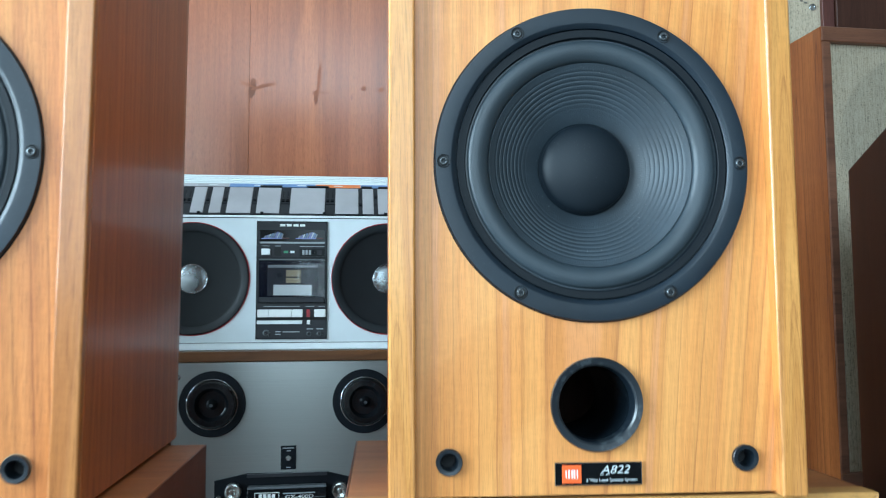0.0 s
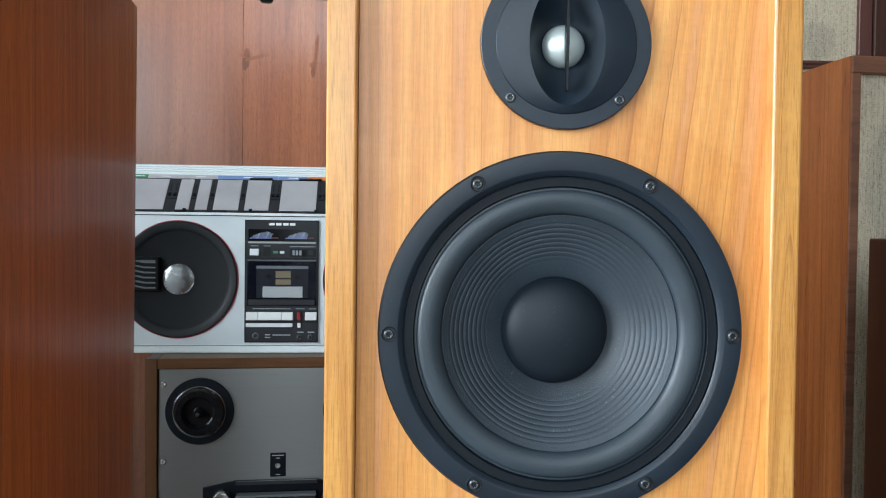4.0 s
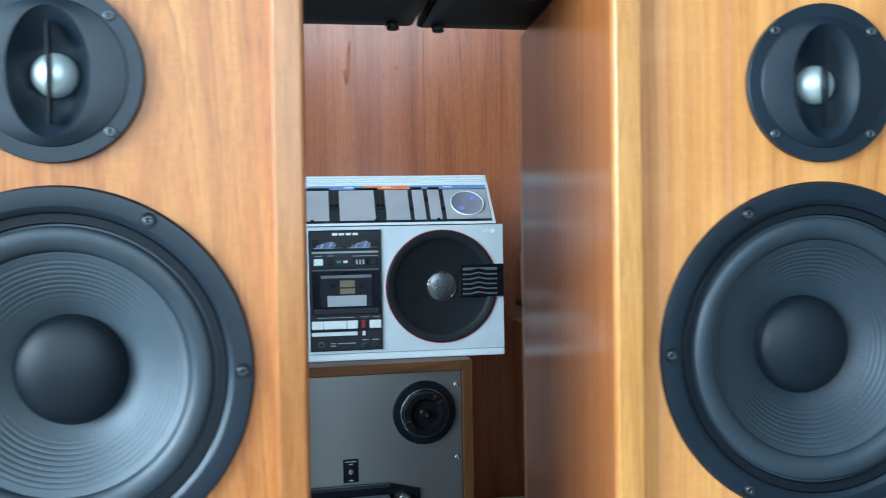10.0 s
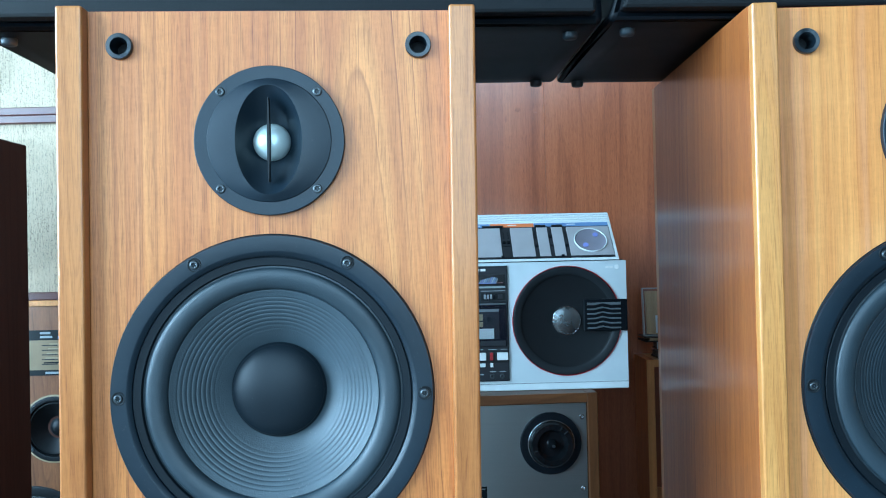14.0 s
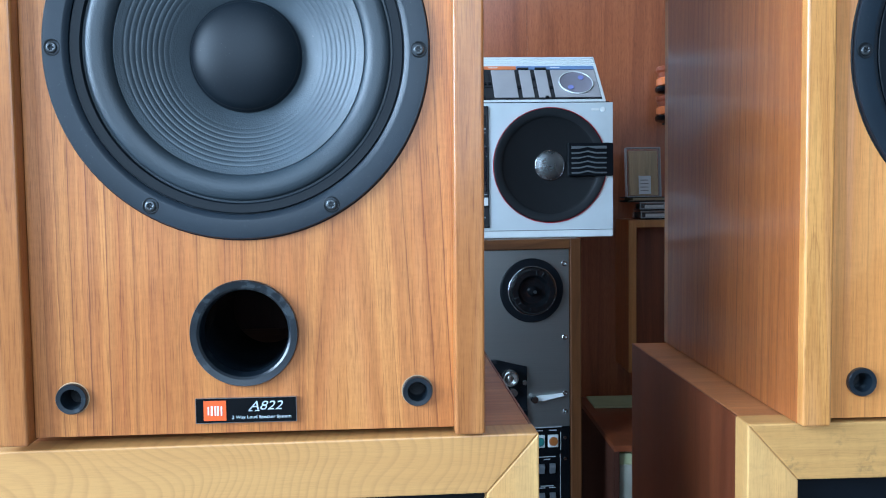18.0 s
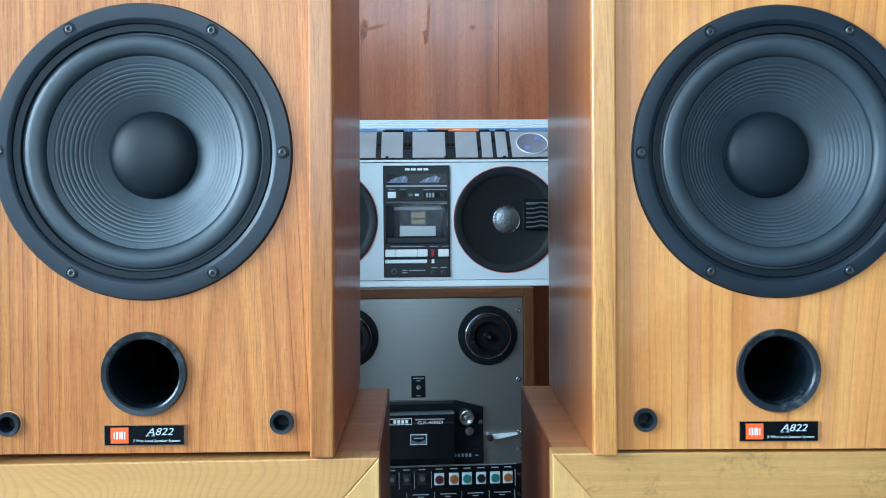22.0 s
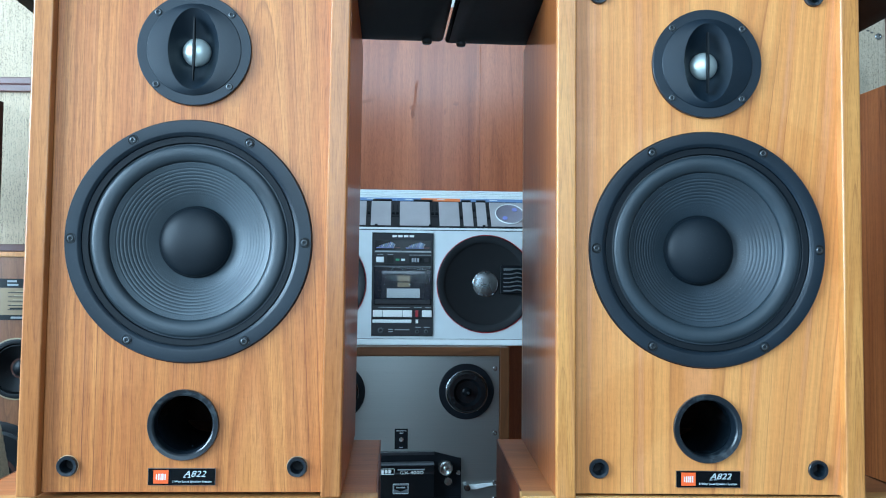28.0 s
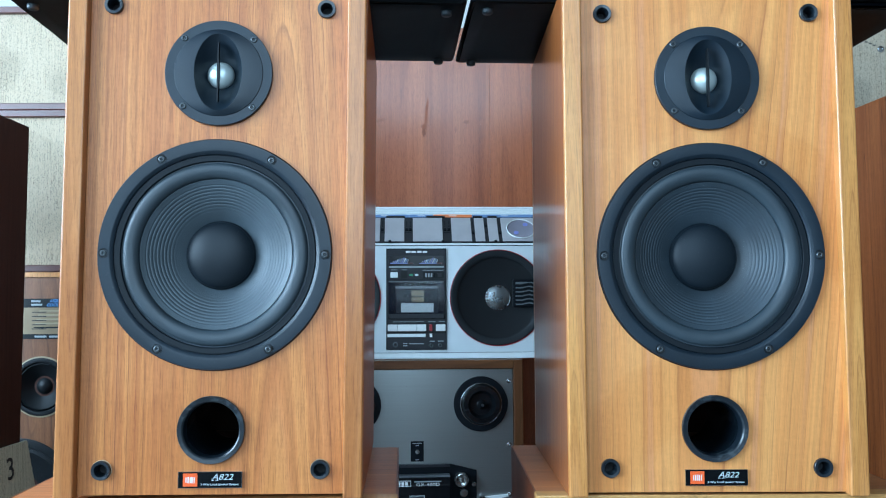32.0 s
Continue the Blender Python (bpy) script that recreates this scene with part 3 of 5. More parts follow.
def holed(x0, x1, z0, z1, y0, y1, holes, segs=64):
    """A board facing -y with round holes (x, z, radius) through it."""
    bm = bmesh.new()
    loops = [[(x0, z0), (x1, z0), (x1, z1), (x0, z1)]]
    for cx, cz, r in holes:
        n = segs if r > 0.02 else 24
        loops.append([(cx + r * math.cos(2 * math.pi * k / n), cz + r * math.sin(2 * math.pi * k / n)) for k in range(n)])
    edges = []
    for lp in loops:
        vs = [bm.verts.new((x, y0, z)) for x, z in lp]
        edges += [bm.edges.new((vs[i], vs[(i + 1) % len(vs)])) for i in range(len(vs))]
    bmesh.ops.triangle_fill(bm, use_beauty=True, use_dissolve=False, edges=edges)
    ex = bmesh.ops.extrude_face_region(bm, geom=list(bm.faces))
    bmesh.ops.translate(bm, vec=(0, y1 - y0, 0), verts=[v for v in ex["geom"] if isinstance(v, bmesh.types.BMVert)])
    return bm


def lettering(name, words, size, x, y, z, material, parent, depth=0.0003, shear=0.0, align="CENTER", stretch=1.0, bold=0.0):
    cu = bpy.data.curves.new(name, "FONT")
    cu.body, cu.size, cu.extrude, cu.shear, cu.align_x, cu.align_y = words, size, depth, shear, align, "CENTER"
    cu.resolution_u, cu.offset = 3, bold
    tmp = new(name + "_tmp", cu)
    bpy.context.view_layer.update()
    me = bpy.data.meshes.new_from_object(tmp.evaluated_get(bpy.context.evaluated_depsgraph_get()))
    bpy.data.objects.remove(tmp)
    me.transform(pose(x, y, z, 90) @ Matrix.Diagonal((stretch, 1, 1, 1)))
    me.materials.clear()
    me.materials.append(M[material])
    ob = new(name, me)
    ob.parent = parent
    return ob


def thing(name, m, label, category, group=""):
    ob = new(name)
    ob.empty_display_size = 0.05
    ob.matrix_world = m
    return tagged(ob, label, category, group)


def place(ob, dx=0, dy=0, dz=0):
    ob.location = (dx, dy, dz)
    return ob


def dup(ob, dx, dy, dz, rot=0.0):
    """A further part on the same mesh."""
    o = ob.copy()
    scene.collection.objects.link(o)
    o.matrix_basis = Matrix.Translation((dx, dy, dz)) @ Matrix.Rotation(rot, 4, "Y")
    return o


# ---- the room ----
def structure(name, bm, material, label="", parent=None):
    return tagged(part(name, bm, material, parent), label, "", "", "structure")


ROOF = 3.2
# floor is unseen; its tone only sets how much light bounces up
structure("floor", box(-2.7, 2.3, -3.1, 1.7, -0.05, 0.0), "floorwood", "unseen floor, its grey tone set for bounce light")
# ceiling and east wall are unseen, dull so the windows' light stays directional
structure("ceiling", box(-2.7, 2.3, -3.1, 1.7, ROOF, ROOF + 0.05), "low_bounce", "unseen ceiling, kept dull to cut bounce light")
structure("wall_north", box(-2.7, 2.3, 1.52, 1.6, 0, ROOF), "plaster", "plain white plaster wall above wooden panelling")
structure("wall_east", box(2.2, 2.3, -3.1, 1.52, 0, ROOF), "low_bounce", "unseen wall, kept dull to cut bounce light")


def pierced(name, axis, at, thick, a0, a1, o0, o1, zo0, zo1, label):
    """A wall with one opening, from four blocks in one mesh."""
    bm = bmesh.new()
    for p0, p1, z0, z1 in ((a0, o0, 0, ROOF), (o1, a1, 0, ROOF), (o0, o1, 0, zo0), (o0, o1, zo1, ROOF)):
        c, s = ((p0 + p1) / 2, (z0 + z1) / 2), (p1 - p0, z1 - z0)
        if axis == "x":
            m = Matrix.Translation((at, c[0], c[1])) @ Matrix.Diagonal((thick, s[0], s[1], 1))
        else:
            m = Matrix.Translation((c[0], at, c[1])) @ Matrix.Diagonal((s[0], thick, s[1], 1))
        bmesh.ops.create_cube(bm, size=1, matrix=m)
    return structure(name, bm, "low_bounce", label)


# unseen walls added round the window openings, dull to limit bounce
pierced("wall_west", "x", -2.65, 0.1, -3.1, 1.52, -2.3, 0.34, 0.8, 2.35, "unseen wall with a wide window opening, kept dull to cut bounce light")
pierced("wall_south", "y", -3.05, 0.1, -2.6, 2.2, -1.4, 0.5, 0.9, 3.05, "unseen wall with a tall window opening, kept dull to cut bounce light")

panelling = tagged(new("wood_panelling"), "glossy red-brown wooden wall panelling with knots", "wall", "", "structure")
for i in range(-6, 7):
    px = -0.49 + 0.35 * i
    part("panel", box(px + 0.0002, px + 0.3498, 1.46, 1.50, 0.0, 1.666, 0.0005, 1), "wall_wood", panelling)
random.seed(11)
for ki, (kx, kz, rx, rz, tilt) in enumerate(((-0.483, 1.392, 0.009, 0.030, 6), (-0.458, 1.398, 0.036, 0.005, -14), (-0.498, 1.404, 0.022, 0.004, 24), (-0.318, 1.424, 0.0045, 0.036, 6), (-0.325, 1.382, 0.009, 0.010, 0), (-0.326, 1.366, 0.006, 0.012, 0), (-0.303, 1.384, 0.018, 0.002, 8),
                             (-0.206, 1.396, 0.008, 0.006, -20), (-0.163, 1.393, 0.007, 0.006, 0), (-0.236, 1.374, 0.003, 0.010, 0))):
    poly = []
    for k in range(14):
        a = 2 * math.pi * k / 14
        q = 0.75 + 0.4 * random.random()
        poly.append((q * rx * math.cos(a), q * rz * math.sin(a)))
    bm = prism(poly, 0, 0.002)
    bmesh.ops.transform(bm, verts=bm.verts, matrix=Matrix.Translation((kx, 1.45975 - 0.00012 * (ki % 3), kz)) @ Matrix.Rotation(radians(tilt), 4, "Y"))
    part("knot", bm, "knot", panelling)
part("backing_rail", box(-2.58, 2.18, 1.50, 1.519, 0.0, 1.66), "void", panelling)


# ---- the pair of wooden loudspeakers ----
def screw_mesh(r, proud=0.0012, material="screw_dark"):
    """A star-recess screw at the origin that looks along -y."""
    prof = [(r, 0.0006), (r, -proud * 0.45), (r * 0.9, -proud * 0.8), (r * 0.72, -proud), (r * 0.53, -proud), (r * 0.47, -proud * 0.85), (r * 0.43, 0.0006), (r * 0.14, 0.0008), (r * 0.12, -proud * 0.2), (0, -proud * 0.2)]
    bm = lathe(prof, 0, 0, 30)
    # the driver recess is a six-lobed star
    for v in bm.verts:
        d = math.hypot(v.co.x, v.co.z)
        if r * 0.2 < d < r * 0.6:
            k = 1 + 0.24 * math.cos(6 * math.atan2(v.co.z, v.co.x))
            v.co.x *= k
            v.co.z *= k
    return bm


def put_screws(parent, spots, r, y, material="screw_dark", seat=0.0):
    first = part("screw", screw_mesh(r), material, parent, "small star-recess screw", True)
    ring = part("screw_seat", lathe([(seat, 0.0012), (seat, -0.0001), (seat * 0.93, -0.0003), (seat * 0.80, 0.0), (0, 0.0002)], 0, 0, 24), "gasket", parent, "black counterbore") if seat else None
    for i, (x, z) in enumerate(spots):
        if ring:
            rg = ring if i == 0 else ring.copy()
            if i:
                scene.collection.objects.link(rg)
            rg.matrix_basis = Matrix.Translation((x, y + 0.0002, z))
        ob = first if i == 0 else first.copy()
        if i:
            scene.collection.objects.link(ob)
        ob.matrix_basis = Matrix.Translation((x, y, z)) @ Matrix.Rotation(i * 0.7, 4, "Y")


def woofer(parent, paper):
    w = part("woofer_basket", lathe([(0.1110, 0.0060), (0.1144, 0.0038), (0.1144, 0.0010), (0.1138, 0.0000), (0.1032, -0.0006), (0.1024, -0.0004),
                                     (0.0998, 0.0012), (0.0994, 0.0016), (0.0992, 0.0034), (0.0984, 0.0036), (0.0925, 0.0050), (0.0916, 0.02), (0.0995, 0.03)], 0, 0, 128),
             "basket", parent, "black cast basket ring held by six screws", True)
    smooth_by_angle(w, 22)
    part("gasket", lathe([(0.1152, 0.0044), (0.1152, 0.0036), (0.1142, 0.0034)], 0, 0, 128), "gasket", w, "thin black gasket", True)
    trim = part("trim_ring", lathe([(0.0986, 0.0040), (0.0985, 0.0018), (0.0981, 0.0014), (0.0940, 0.0018), (0.0931, 0.0018), (0.0926, 0.0024), (0.0922, 0.0046)], 0, 0, 128), "trim", w, "matt black inner ring", True)
    smooth_by_angle(trim, 30)
    # a shallow roll that leans into the cone
    roll = [(0.0925, 0.0044), (0.0912, 0.0042)]
    for k in range(19):
        a = math.pi * k / 18
        roll.append((0.0831 + 0.0077 * math.cos(a), 0.0042 + 0.0030 * k / 18 - 0.0046 * math.sin(a) ** 0.9))
    roll += [(0.0751, 0.0076), (0.0742, 0.0088)]
    part("surround", lathe(roll, 0, 0, 128), "rubber", w, "satin grey roll surround", True)
    cone = []
    for k in range(190):
        u = k / 189
        r = 0.0757 - (0.0757 - 0.0335) * u
        y = 0.0062 + 0.0242 * u ** 1.05 + 0.0012 * max(0.0, (r - 0.0749) / 0.0008)
        if 0.0430 < r < 0.0728:
            s = (r - 0.0430) / 0.0298
            v = (s * 10) % 1.0
            # shallow rounded ribs parted by narrow valleys
            y += (0.00050 * (1 - abs(math.sin(math.pi * v))) ** 1.4 - 0.00014) * min(1, s * 3, (1 - s) * 8)
        cone.append((r, y))
    cone.append((0.0325, 0.0312))
    part("cone", lathe(cone, 0, 0, 128), paper, w, "ribbed charcoal paper cone", True)
    cap = [(0.0352, 0.0288), (0.0346, 0.0274), (0.0338, 0.0266)]
    for k in range(1, 15):
        a = math.pi / 2 * k / 14
        cap.append((0.0338 * math.cos(a), 0.0266 - 0.0125 * math.sin(a)))
    cap[-1] = (0, cap[-1][1])
    part("dust_cap", lathe(cap, 0, 0, 64), "cap", w, "smooth black domed dust cap", True)
    part("magnet_pot", lathe([(0, 0.085), (0.062, 0.085), (0.062, 0.045), (0.036, 0.033), (0, 0.033)], 0, 0, 40), "void", w)
    put_screws(w, [(0.108 * math.cos(math.radians(60 * k)), 0.108 * math.sin(math.radians(60 * k))) for k in range(6)], 0.0032, -0.0006, "screw_dark", 0.0050)
    return w


def tweeter(parent, cz=0.1815):
    bm = bmesh.new()
    na = 96
    rings = []

    def ring(fn):
        row = []
        for k in range(na):
            a = 2 * math.pi * k / na
            e = 1 / math.sqrt((math.cos(a) / 0.0236) ** 2 + (math.sin(a) / 0.0388) ** 2)
            r, y = fn(e)
            row.append(bm.verts.new((r * math.cos(a), y, cz + r * math.sin(a))))
        rings.append(row)
    # a flare inside an oval edge, narrower than high, then a raised face and an outer rim
    for q in range(15):
        s = 1 - q / 14
        ring(lambda e: (e - (e - 0.0138) * s, -0.0040 + 0.0150 * s ** 0.85))
    for q in range(1, 9):
        ring(lambda e: (e + (0.0436 - e) * q / 8, -0.0040 + 0.0026 * (q / 8) ** 1.3))
    for r, y in ((0.0438, -0.0012), (0.0441, -0.0006), (0.0495, -0.0006), (0.0528, -0.0006), (0.0533, -0.0002), (0.0533, 0.004)):
        ring(lambda e: (r, y))
    for a, b in zip(rings, rings[1:]):
        for k in range(na):
            j = (k + 1) % na
            bm.faces.new((a[k], a[j], b[j], b[k]))
    t = part("tweeter_plate", bm, "basket", parent, "round black tweeter plate with oval flare", True)
    smooth_by_angle(t, 24)
    dome = []
    for k in range(13):
        a = math.pi / 2 * k / 12
        dome.append((0.0136 * math.cos(a), 0.0112 - 0.0098 * math.sin(a)))
    dome[-1] = (0, dome[-1][1])
    part("dome", lathe(dome, 0, cz, 40), "titan", t, "pale metal dome diaphragm", True)
    # the upright fin before the dome
    fin = []
    for k in range(17):
        s = -1 + k / 8
        fin.append((0.0009 * (1 - 0.7 * abs(s)) + 0.00014, cz + 0.0298 * s))
    poly = [(x, z) for x, z in fin] + [(-x, z) for x, z in fin[::-1]]
    part("phase_bar", prism(poly, -0.0050, 0.0010), "gasket", t, "thin black upright bar across the dome")
    put_screws(t, [(-0.0342, cz + 0.0346), (0.0344, cz + 0.0343), (0.0337, cz - 0.0347), (-0.0345, cz - 0.0343)], 0.0033, -0.0006)
    return t


def loudspeaker(m, baffle, panel, label, depth, worn=False):
    sp = thing("wooden_loudspeaker", m, label, "loudspeaker", "pair of wooden loudspeakers")
    # local origin: the middle of the woofer; the baffle's face lies at y = 0.004
    bot, top = -0.2375, 0.2765
    sockets = [(-0.1055, 0.2495), (0.1065, 0.2495), (-0.1052, -0.2108), (0.1056, -0.2110)]
    part("baffle", holed(-0.1282, 0.1285, bot + 0.0028, top - 0.002, 0.004, 0.022,
                         [(0, 0, 0.1105), (0, 0.1815, 0.0505), (-0.0006, -0.1722, 0.0300)] + [(x, z, 0.0070) for x, z in sockets]), baffle, sp, "veneered front board")
    for s in (-1, 1):
        x0, x1 = sorted((s * 0.1285, s * 0.1472))
        part("side_panel", box(x0, x1, -0.0062, depth, bot, top, 0.0018, 3), panel, sp, "solid cherry side panel with rounded edge")
        # the golden one's side colour carries painted shade
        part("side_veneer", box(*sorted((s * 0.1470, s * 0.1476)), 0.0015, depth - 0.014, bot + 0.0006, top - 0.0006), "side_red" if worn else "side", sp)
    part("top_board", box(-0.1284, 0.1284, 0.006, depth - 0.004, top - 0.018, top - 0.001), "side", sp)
    part("bottom_board", box(-0.1284, 0.1284, 0.012, depth - 0.004, bot + 0.001, bot + 0.018), "side", sp)
    part("back_board", box(-0.1284, 0.1284, depth - 0.016, depth - 0.004, bot + 0.018, top - 0.018), "darkwood", sp)
    woofer(sp, "cone_pale" if worn else "cone")
    tweeter(sp)
    pt = part("port", lathe([(0.0300, 0.0060), (0.0329, 0.0036), (0.0329, 0.0006), (0.0325, -0.0002), (0.0287, 0.0003), (0.0273, 0.0014), (0.0265, 0.0045), (0.0262, 0.0120)], -0.0006, -0.1722, 64), "satin", sp, "satin black flared bass port", True)
    part("tube", lathe([(0.0262, 0.0118), (0.0258, 0.016), (0.0258, 0.110), (0.028, 0.112)], -0.0006, -0.1722, 48), "tube", pt, "glossy black tube", True)
    smooth_by_angle(pt, 24)
    for x, z in sockets:
        so = part("grille_socket", lathe([(0.0070, 0.0062), (0.0093, 0.0036), (0.0093, 0.0008), (0.0089, 0.0002), (0.0063, 0.0005), (0.0057, 0.0020), (0.0054, 0.016), (0, 0.017)], x, z, 32),
                  "satin", sp, "black plastic grille socket")
        smooth_by_angle(so, 28)
        if worn and z < 0:
            part("worn_rim", lathe([(0.0090, 0.0042), (0.0097, 0.0036), (0.0101, 0.0042)], x, z, 32), "bare_wood", so, "chipped pale rim of bare wood")
        # near-black disc paints the shade at the bottom of the socket
        part("hole", lathe([(0.0054, 0.0150), (0.003, 0.0156), (0, 0.0156)], x, z, 20), "void", so)
    bd = part("badge", box(-0.0312, 0.0302, 0.0018, 0.0041, -0.2279, -0.2124, 0.0004, 1), "gloss", sp, "black badge with orange square and white lettering")
    for bx in ((-0.0312, 0.0302, -0.21262, -0.2123), (-0.0312, 0.0302, -0.2280, -0.22768), (-0.03135, -0.0310, -0.2279, -0.2124), (0.0300, 0.03035, -0.2279, -0.2124)):
        part("silver_edge", box(bx[0], bx[1], 0.0015, 0.0041, *sorted(bx[2:])), "chrome", bd)
    og = part("orange_square", box(-0.0264, -0.0127, 0.0014, 0.003, -0.2264, -0.2140), "orange", bd, "orange logo square")
    for k, (lx, lw, lh) in enumerate(((-0.0235, 0.0009, 0.0050), (-0.0214, 0.0012, 0.0058), (-0.0193, 0.0009, 0.0058), (-0.0177, 0.0012, 0.0058), (-0.0156, 0.0009, 0.0058))):
        part("logo_bar", box(lx - lw / 2, lx + lw / 2, 0.0012, 0.0016, -0.2202 - lh / 2, -0.2202 + lh / 2), "white", og)
    for fx, fz, fw in ((0.0020, -0.2207, 0.0024), (0.0062, -0.2207, 0.0026)):
        part("serif", box(fx - fw / 2, fx + fw / 2, 0.0014, 0.0018, fz - 0.00022, fz + 0.00022), "silver", bd)
    lettering("model_number", "A822", 0.0080, 0.0112, 0.0016, -0.2177, "silver", bd, 0.0002, 0.3, "CENTER", 1.18, -0.00005)
    lettering("small_print", "2 Way Loud Speaker System", 0.0027, 0.0088, 0.0016, -0.2246, "silver", bd, 0.0002, 0.0, "CENTER", 1.16)
    return sp


Z0 = 0.93
loudspeaker(pose(0, 0, Z0), "baffle_gold", "panel", "golden cherry two-way loudspeaker with black woofer on a maple-framed cabinet", 0.301)
loudspeaker(pose(-0.4954, -0.0161, 0.9328, 0.34, 0.46, 3.0), "baffle_red", "panel_red", "reddish cherry two-way loudspeaker with black woofer on a maple-framed cabinet", 0.322, True)


# ---- maple-framed cabinets below them ----
def framed_cabinet(m, w, label, rail_wood):
    c = thing("framed_loudspeaker_cabinet", m, label, "loudspeaker", "maple-framed cabinets")
    h, d, rail, stile, th = 0.6925, 0.296, 0.0375, 0.0335, 0.022
    low = 0.0
    part("top_rail", prism([(0, h), (w, h), (w - stile, h - rail), (stile, h - rail)], 0, th, 0.0011), rail_wood, c, "light maple mitred rail")
    part("bottom_rail", prism([(stile, low + rail), (w - stile, low + rail), (w, low), (0, low)], 0, th, 0.0011), rail_wood, c)
    part("stile", prism([(0, h), (stile, h - rail), (stile, low + rail), (0, low)], 0, th, 0.0011), "maple_v", c, "light maple mitred stile")
    part("stile", prism([(w, h), (w, low), (w - stile, low + rail), (w - stile, h - rail)], 0, th, 0.0011), "maple_v", c, "light maple mitred stile")
    part("top_board", box(0.0022, w - 0.0022, th, d, h - 0.018, h - 0.0004, 0.0006, 1), "cab_top", c, "orange-brown veneered top")
    for x in (0.0006, w - 0.0020):
        part("side_board", box(x, x + 0.0014, th, d, low, h - 0.0005), "cab_side", c, "dark red-brown veneered side")
    part("back_board", box(0.0022, w - 0.0022, d - 0.012, d - 0.002, low, h - 0.018), "cab_side", c)
    bb = part("baffle", box(0.018, w - 0.018, 0.016, 0.030, low + 0.02, h - 0.019), "black", c, "black front board with a large driver")
    r = 0.125
    ring = part("driver_ring", lathe([(r + 0.012, 0.016), (r + 0.012, 0.0125), (r, 0.012), (r - 0.006, 0.0145), (r - 0.05, 0.0155), (0, 0.0158)], w / 2, h - rail - 0.018 - r, 64), "gasket", bb, "", True)
    smooth_by_angle(ring, 40)
    put_screws(bb, [(w / 2 + s * 0.094, h - rail - 0.018 - r + 0.094) for s in (-1, 1)], 0.005, 0.0125, "screw_dark")
    return c


framed_cabinet(pose(-0.1785, 0.003, 0, 0, 0, 0.4), 0.384, "low loudspeaker cabinet with mottled pale maple frame and black front", "maple")
framed_cabinet(pose(-0.701, -0.0265, 0, 0, 0, 2.9), 0.386, "low loudspeaker cabinet with striped pale maple frame and black front", "maple_striped")


# ---- black loudspeakers that lie on top ----
def black_speaker(x0, y0, w, yaw, label, d=0.222, lean=(0.0, 0.0)):
    """A moulded cabinet whose ends may lean inwards towards the top."""
    b = thing("black_loudspeaker", pose(x0, y0, 1.2065, 0, 0, yaw), label, "loudspeaker", "black loudspeakers on top")
    h, lift = 0.46, 0.0055
    # a shell with a very shallow hollow underneath
    bm = bmesh.new()
    rim = 0.024
    out = [(0, 0), (w, 0), (w, d), (0, d)]
    inn = [(rim, rim), (w - rim, rim), (w - rim, d - rim), (rim, d - rim)]
    lo = [bm.verts.new((x, y, lift)) for x, y in out]
    li = [bm.verts.new((x, y, lift)) for x, y in inn]
    lu = [bm.verts.new((x + (0.01 if x < w / 2 else -0.01), y + (0.01 if y < d / 2 else -0.01), lift + 0.0012)) for x, y in inn]
    hi = [bm.verts.new((x + (lean[0] if x < w / 2 else -lean[1]), y, h)) for x, y in out]
    for k in range(4):
        j = (k + 1) % 4
        bm.faces.new((lo[k], lo[j], li[j], li[k]))
        bm.faces.new((li[k], li[j], lu[j], lu[k]))
        bm.faces.new((lo[k], lo[j], hi[j], hi[k]))
    bm.faces.new(lu)
    bm.faces.new(hi)
    es = [e for e in bm.edges if all(v in lo or v in hi for v in e.verts)]
    bmesh.ops.bevel(bm, geom=es, offset=0.006, segments=3, affect="EDGES", profile=0.5)
    smooth_by_angle(part("cabinet", bm, "black", b, "matt black moulded cabinet"), 35)
    part("front_grille", prism([(0.008, lift + 0.006), (w - 0.008, lift + 0.006), (w - 0.008 - lean[1], h - 0.006), (0.008 + lean[0], h - 0.006)], -0.012, 0.001, 0.003), "grille_black", b, "black cloth front grille")
    for x in (0.022, w - 0.022):
        for y in (0.026, d - 0.012):
            part("foot", lathe_z([(0, 0.0), (0.0050, 0.0), (0.0062, 0.0014), (0.0062, lift + 0.004), (0, lift + 0.004)], x, y, 20), "rubber", b, "round rubber foot", True)
    return b


black_speaker(-0.7394, 0.0275, 0.4985, 3.4, "matt black loudspeaker lying on the reddish cherry loudspeaker")
black_speaker(-0.2396, 0.0484, 0.515, 3.6, "matt black loudspeaker lying on the golden cherry loudspeaker", 0.236, (0.130, 0.0))


def settle(ob, base):
    """Parts drawn at room height are lowered to their thing's own base."""
    for ch in ob.children:
        ch.location.z -= base
    return ob


def pin(name, x, z, r, y0, y1, material, parent, label="", segs=28):
    return smooth_by_angle(part(name, lathe([(r, y1), (r, y0 + r * 0.12), (r * 0.9, y0), (r * 0.5, y0 - r * 0.02), (0, y0 - r * 0.02)], x, z, segs), material, parent, label), 40)


def slab(name, x0, x1, z0, z1, y0, y1, material, parent, label="", bev=0.0):
    return part(name, box(x0, x1, y0, y1, z0, z1, bev, 1), material, parent, label)


# ---- the radio cassette recorder ----
BB = 0.760
radio = thing("radio_cassette_recorder", pose(-0.337, 1.05, BB, 0, 0, 2.5), "large silver portable stereo with cassette deck, standing on the tape recorder", "boombox")
part("front_shell", holed(-0.3115, 0.3115, 0.7745, 1.0165, 0.0, 0.014, [(-0.1870, 0.8980, 0.1090), (0.1900, 0.8980, 0.1090)], 72), "silver", radio, "silver painted front shell")
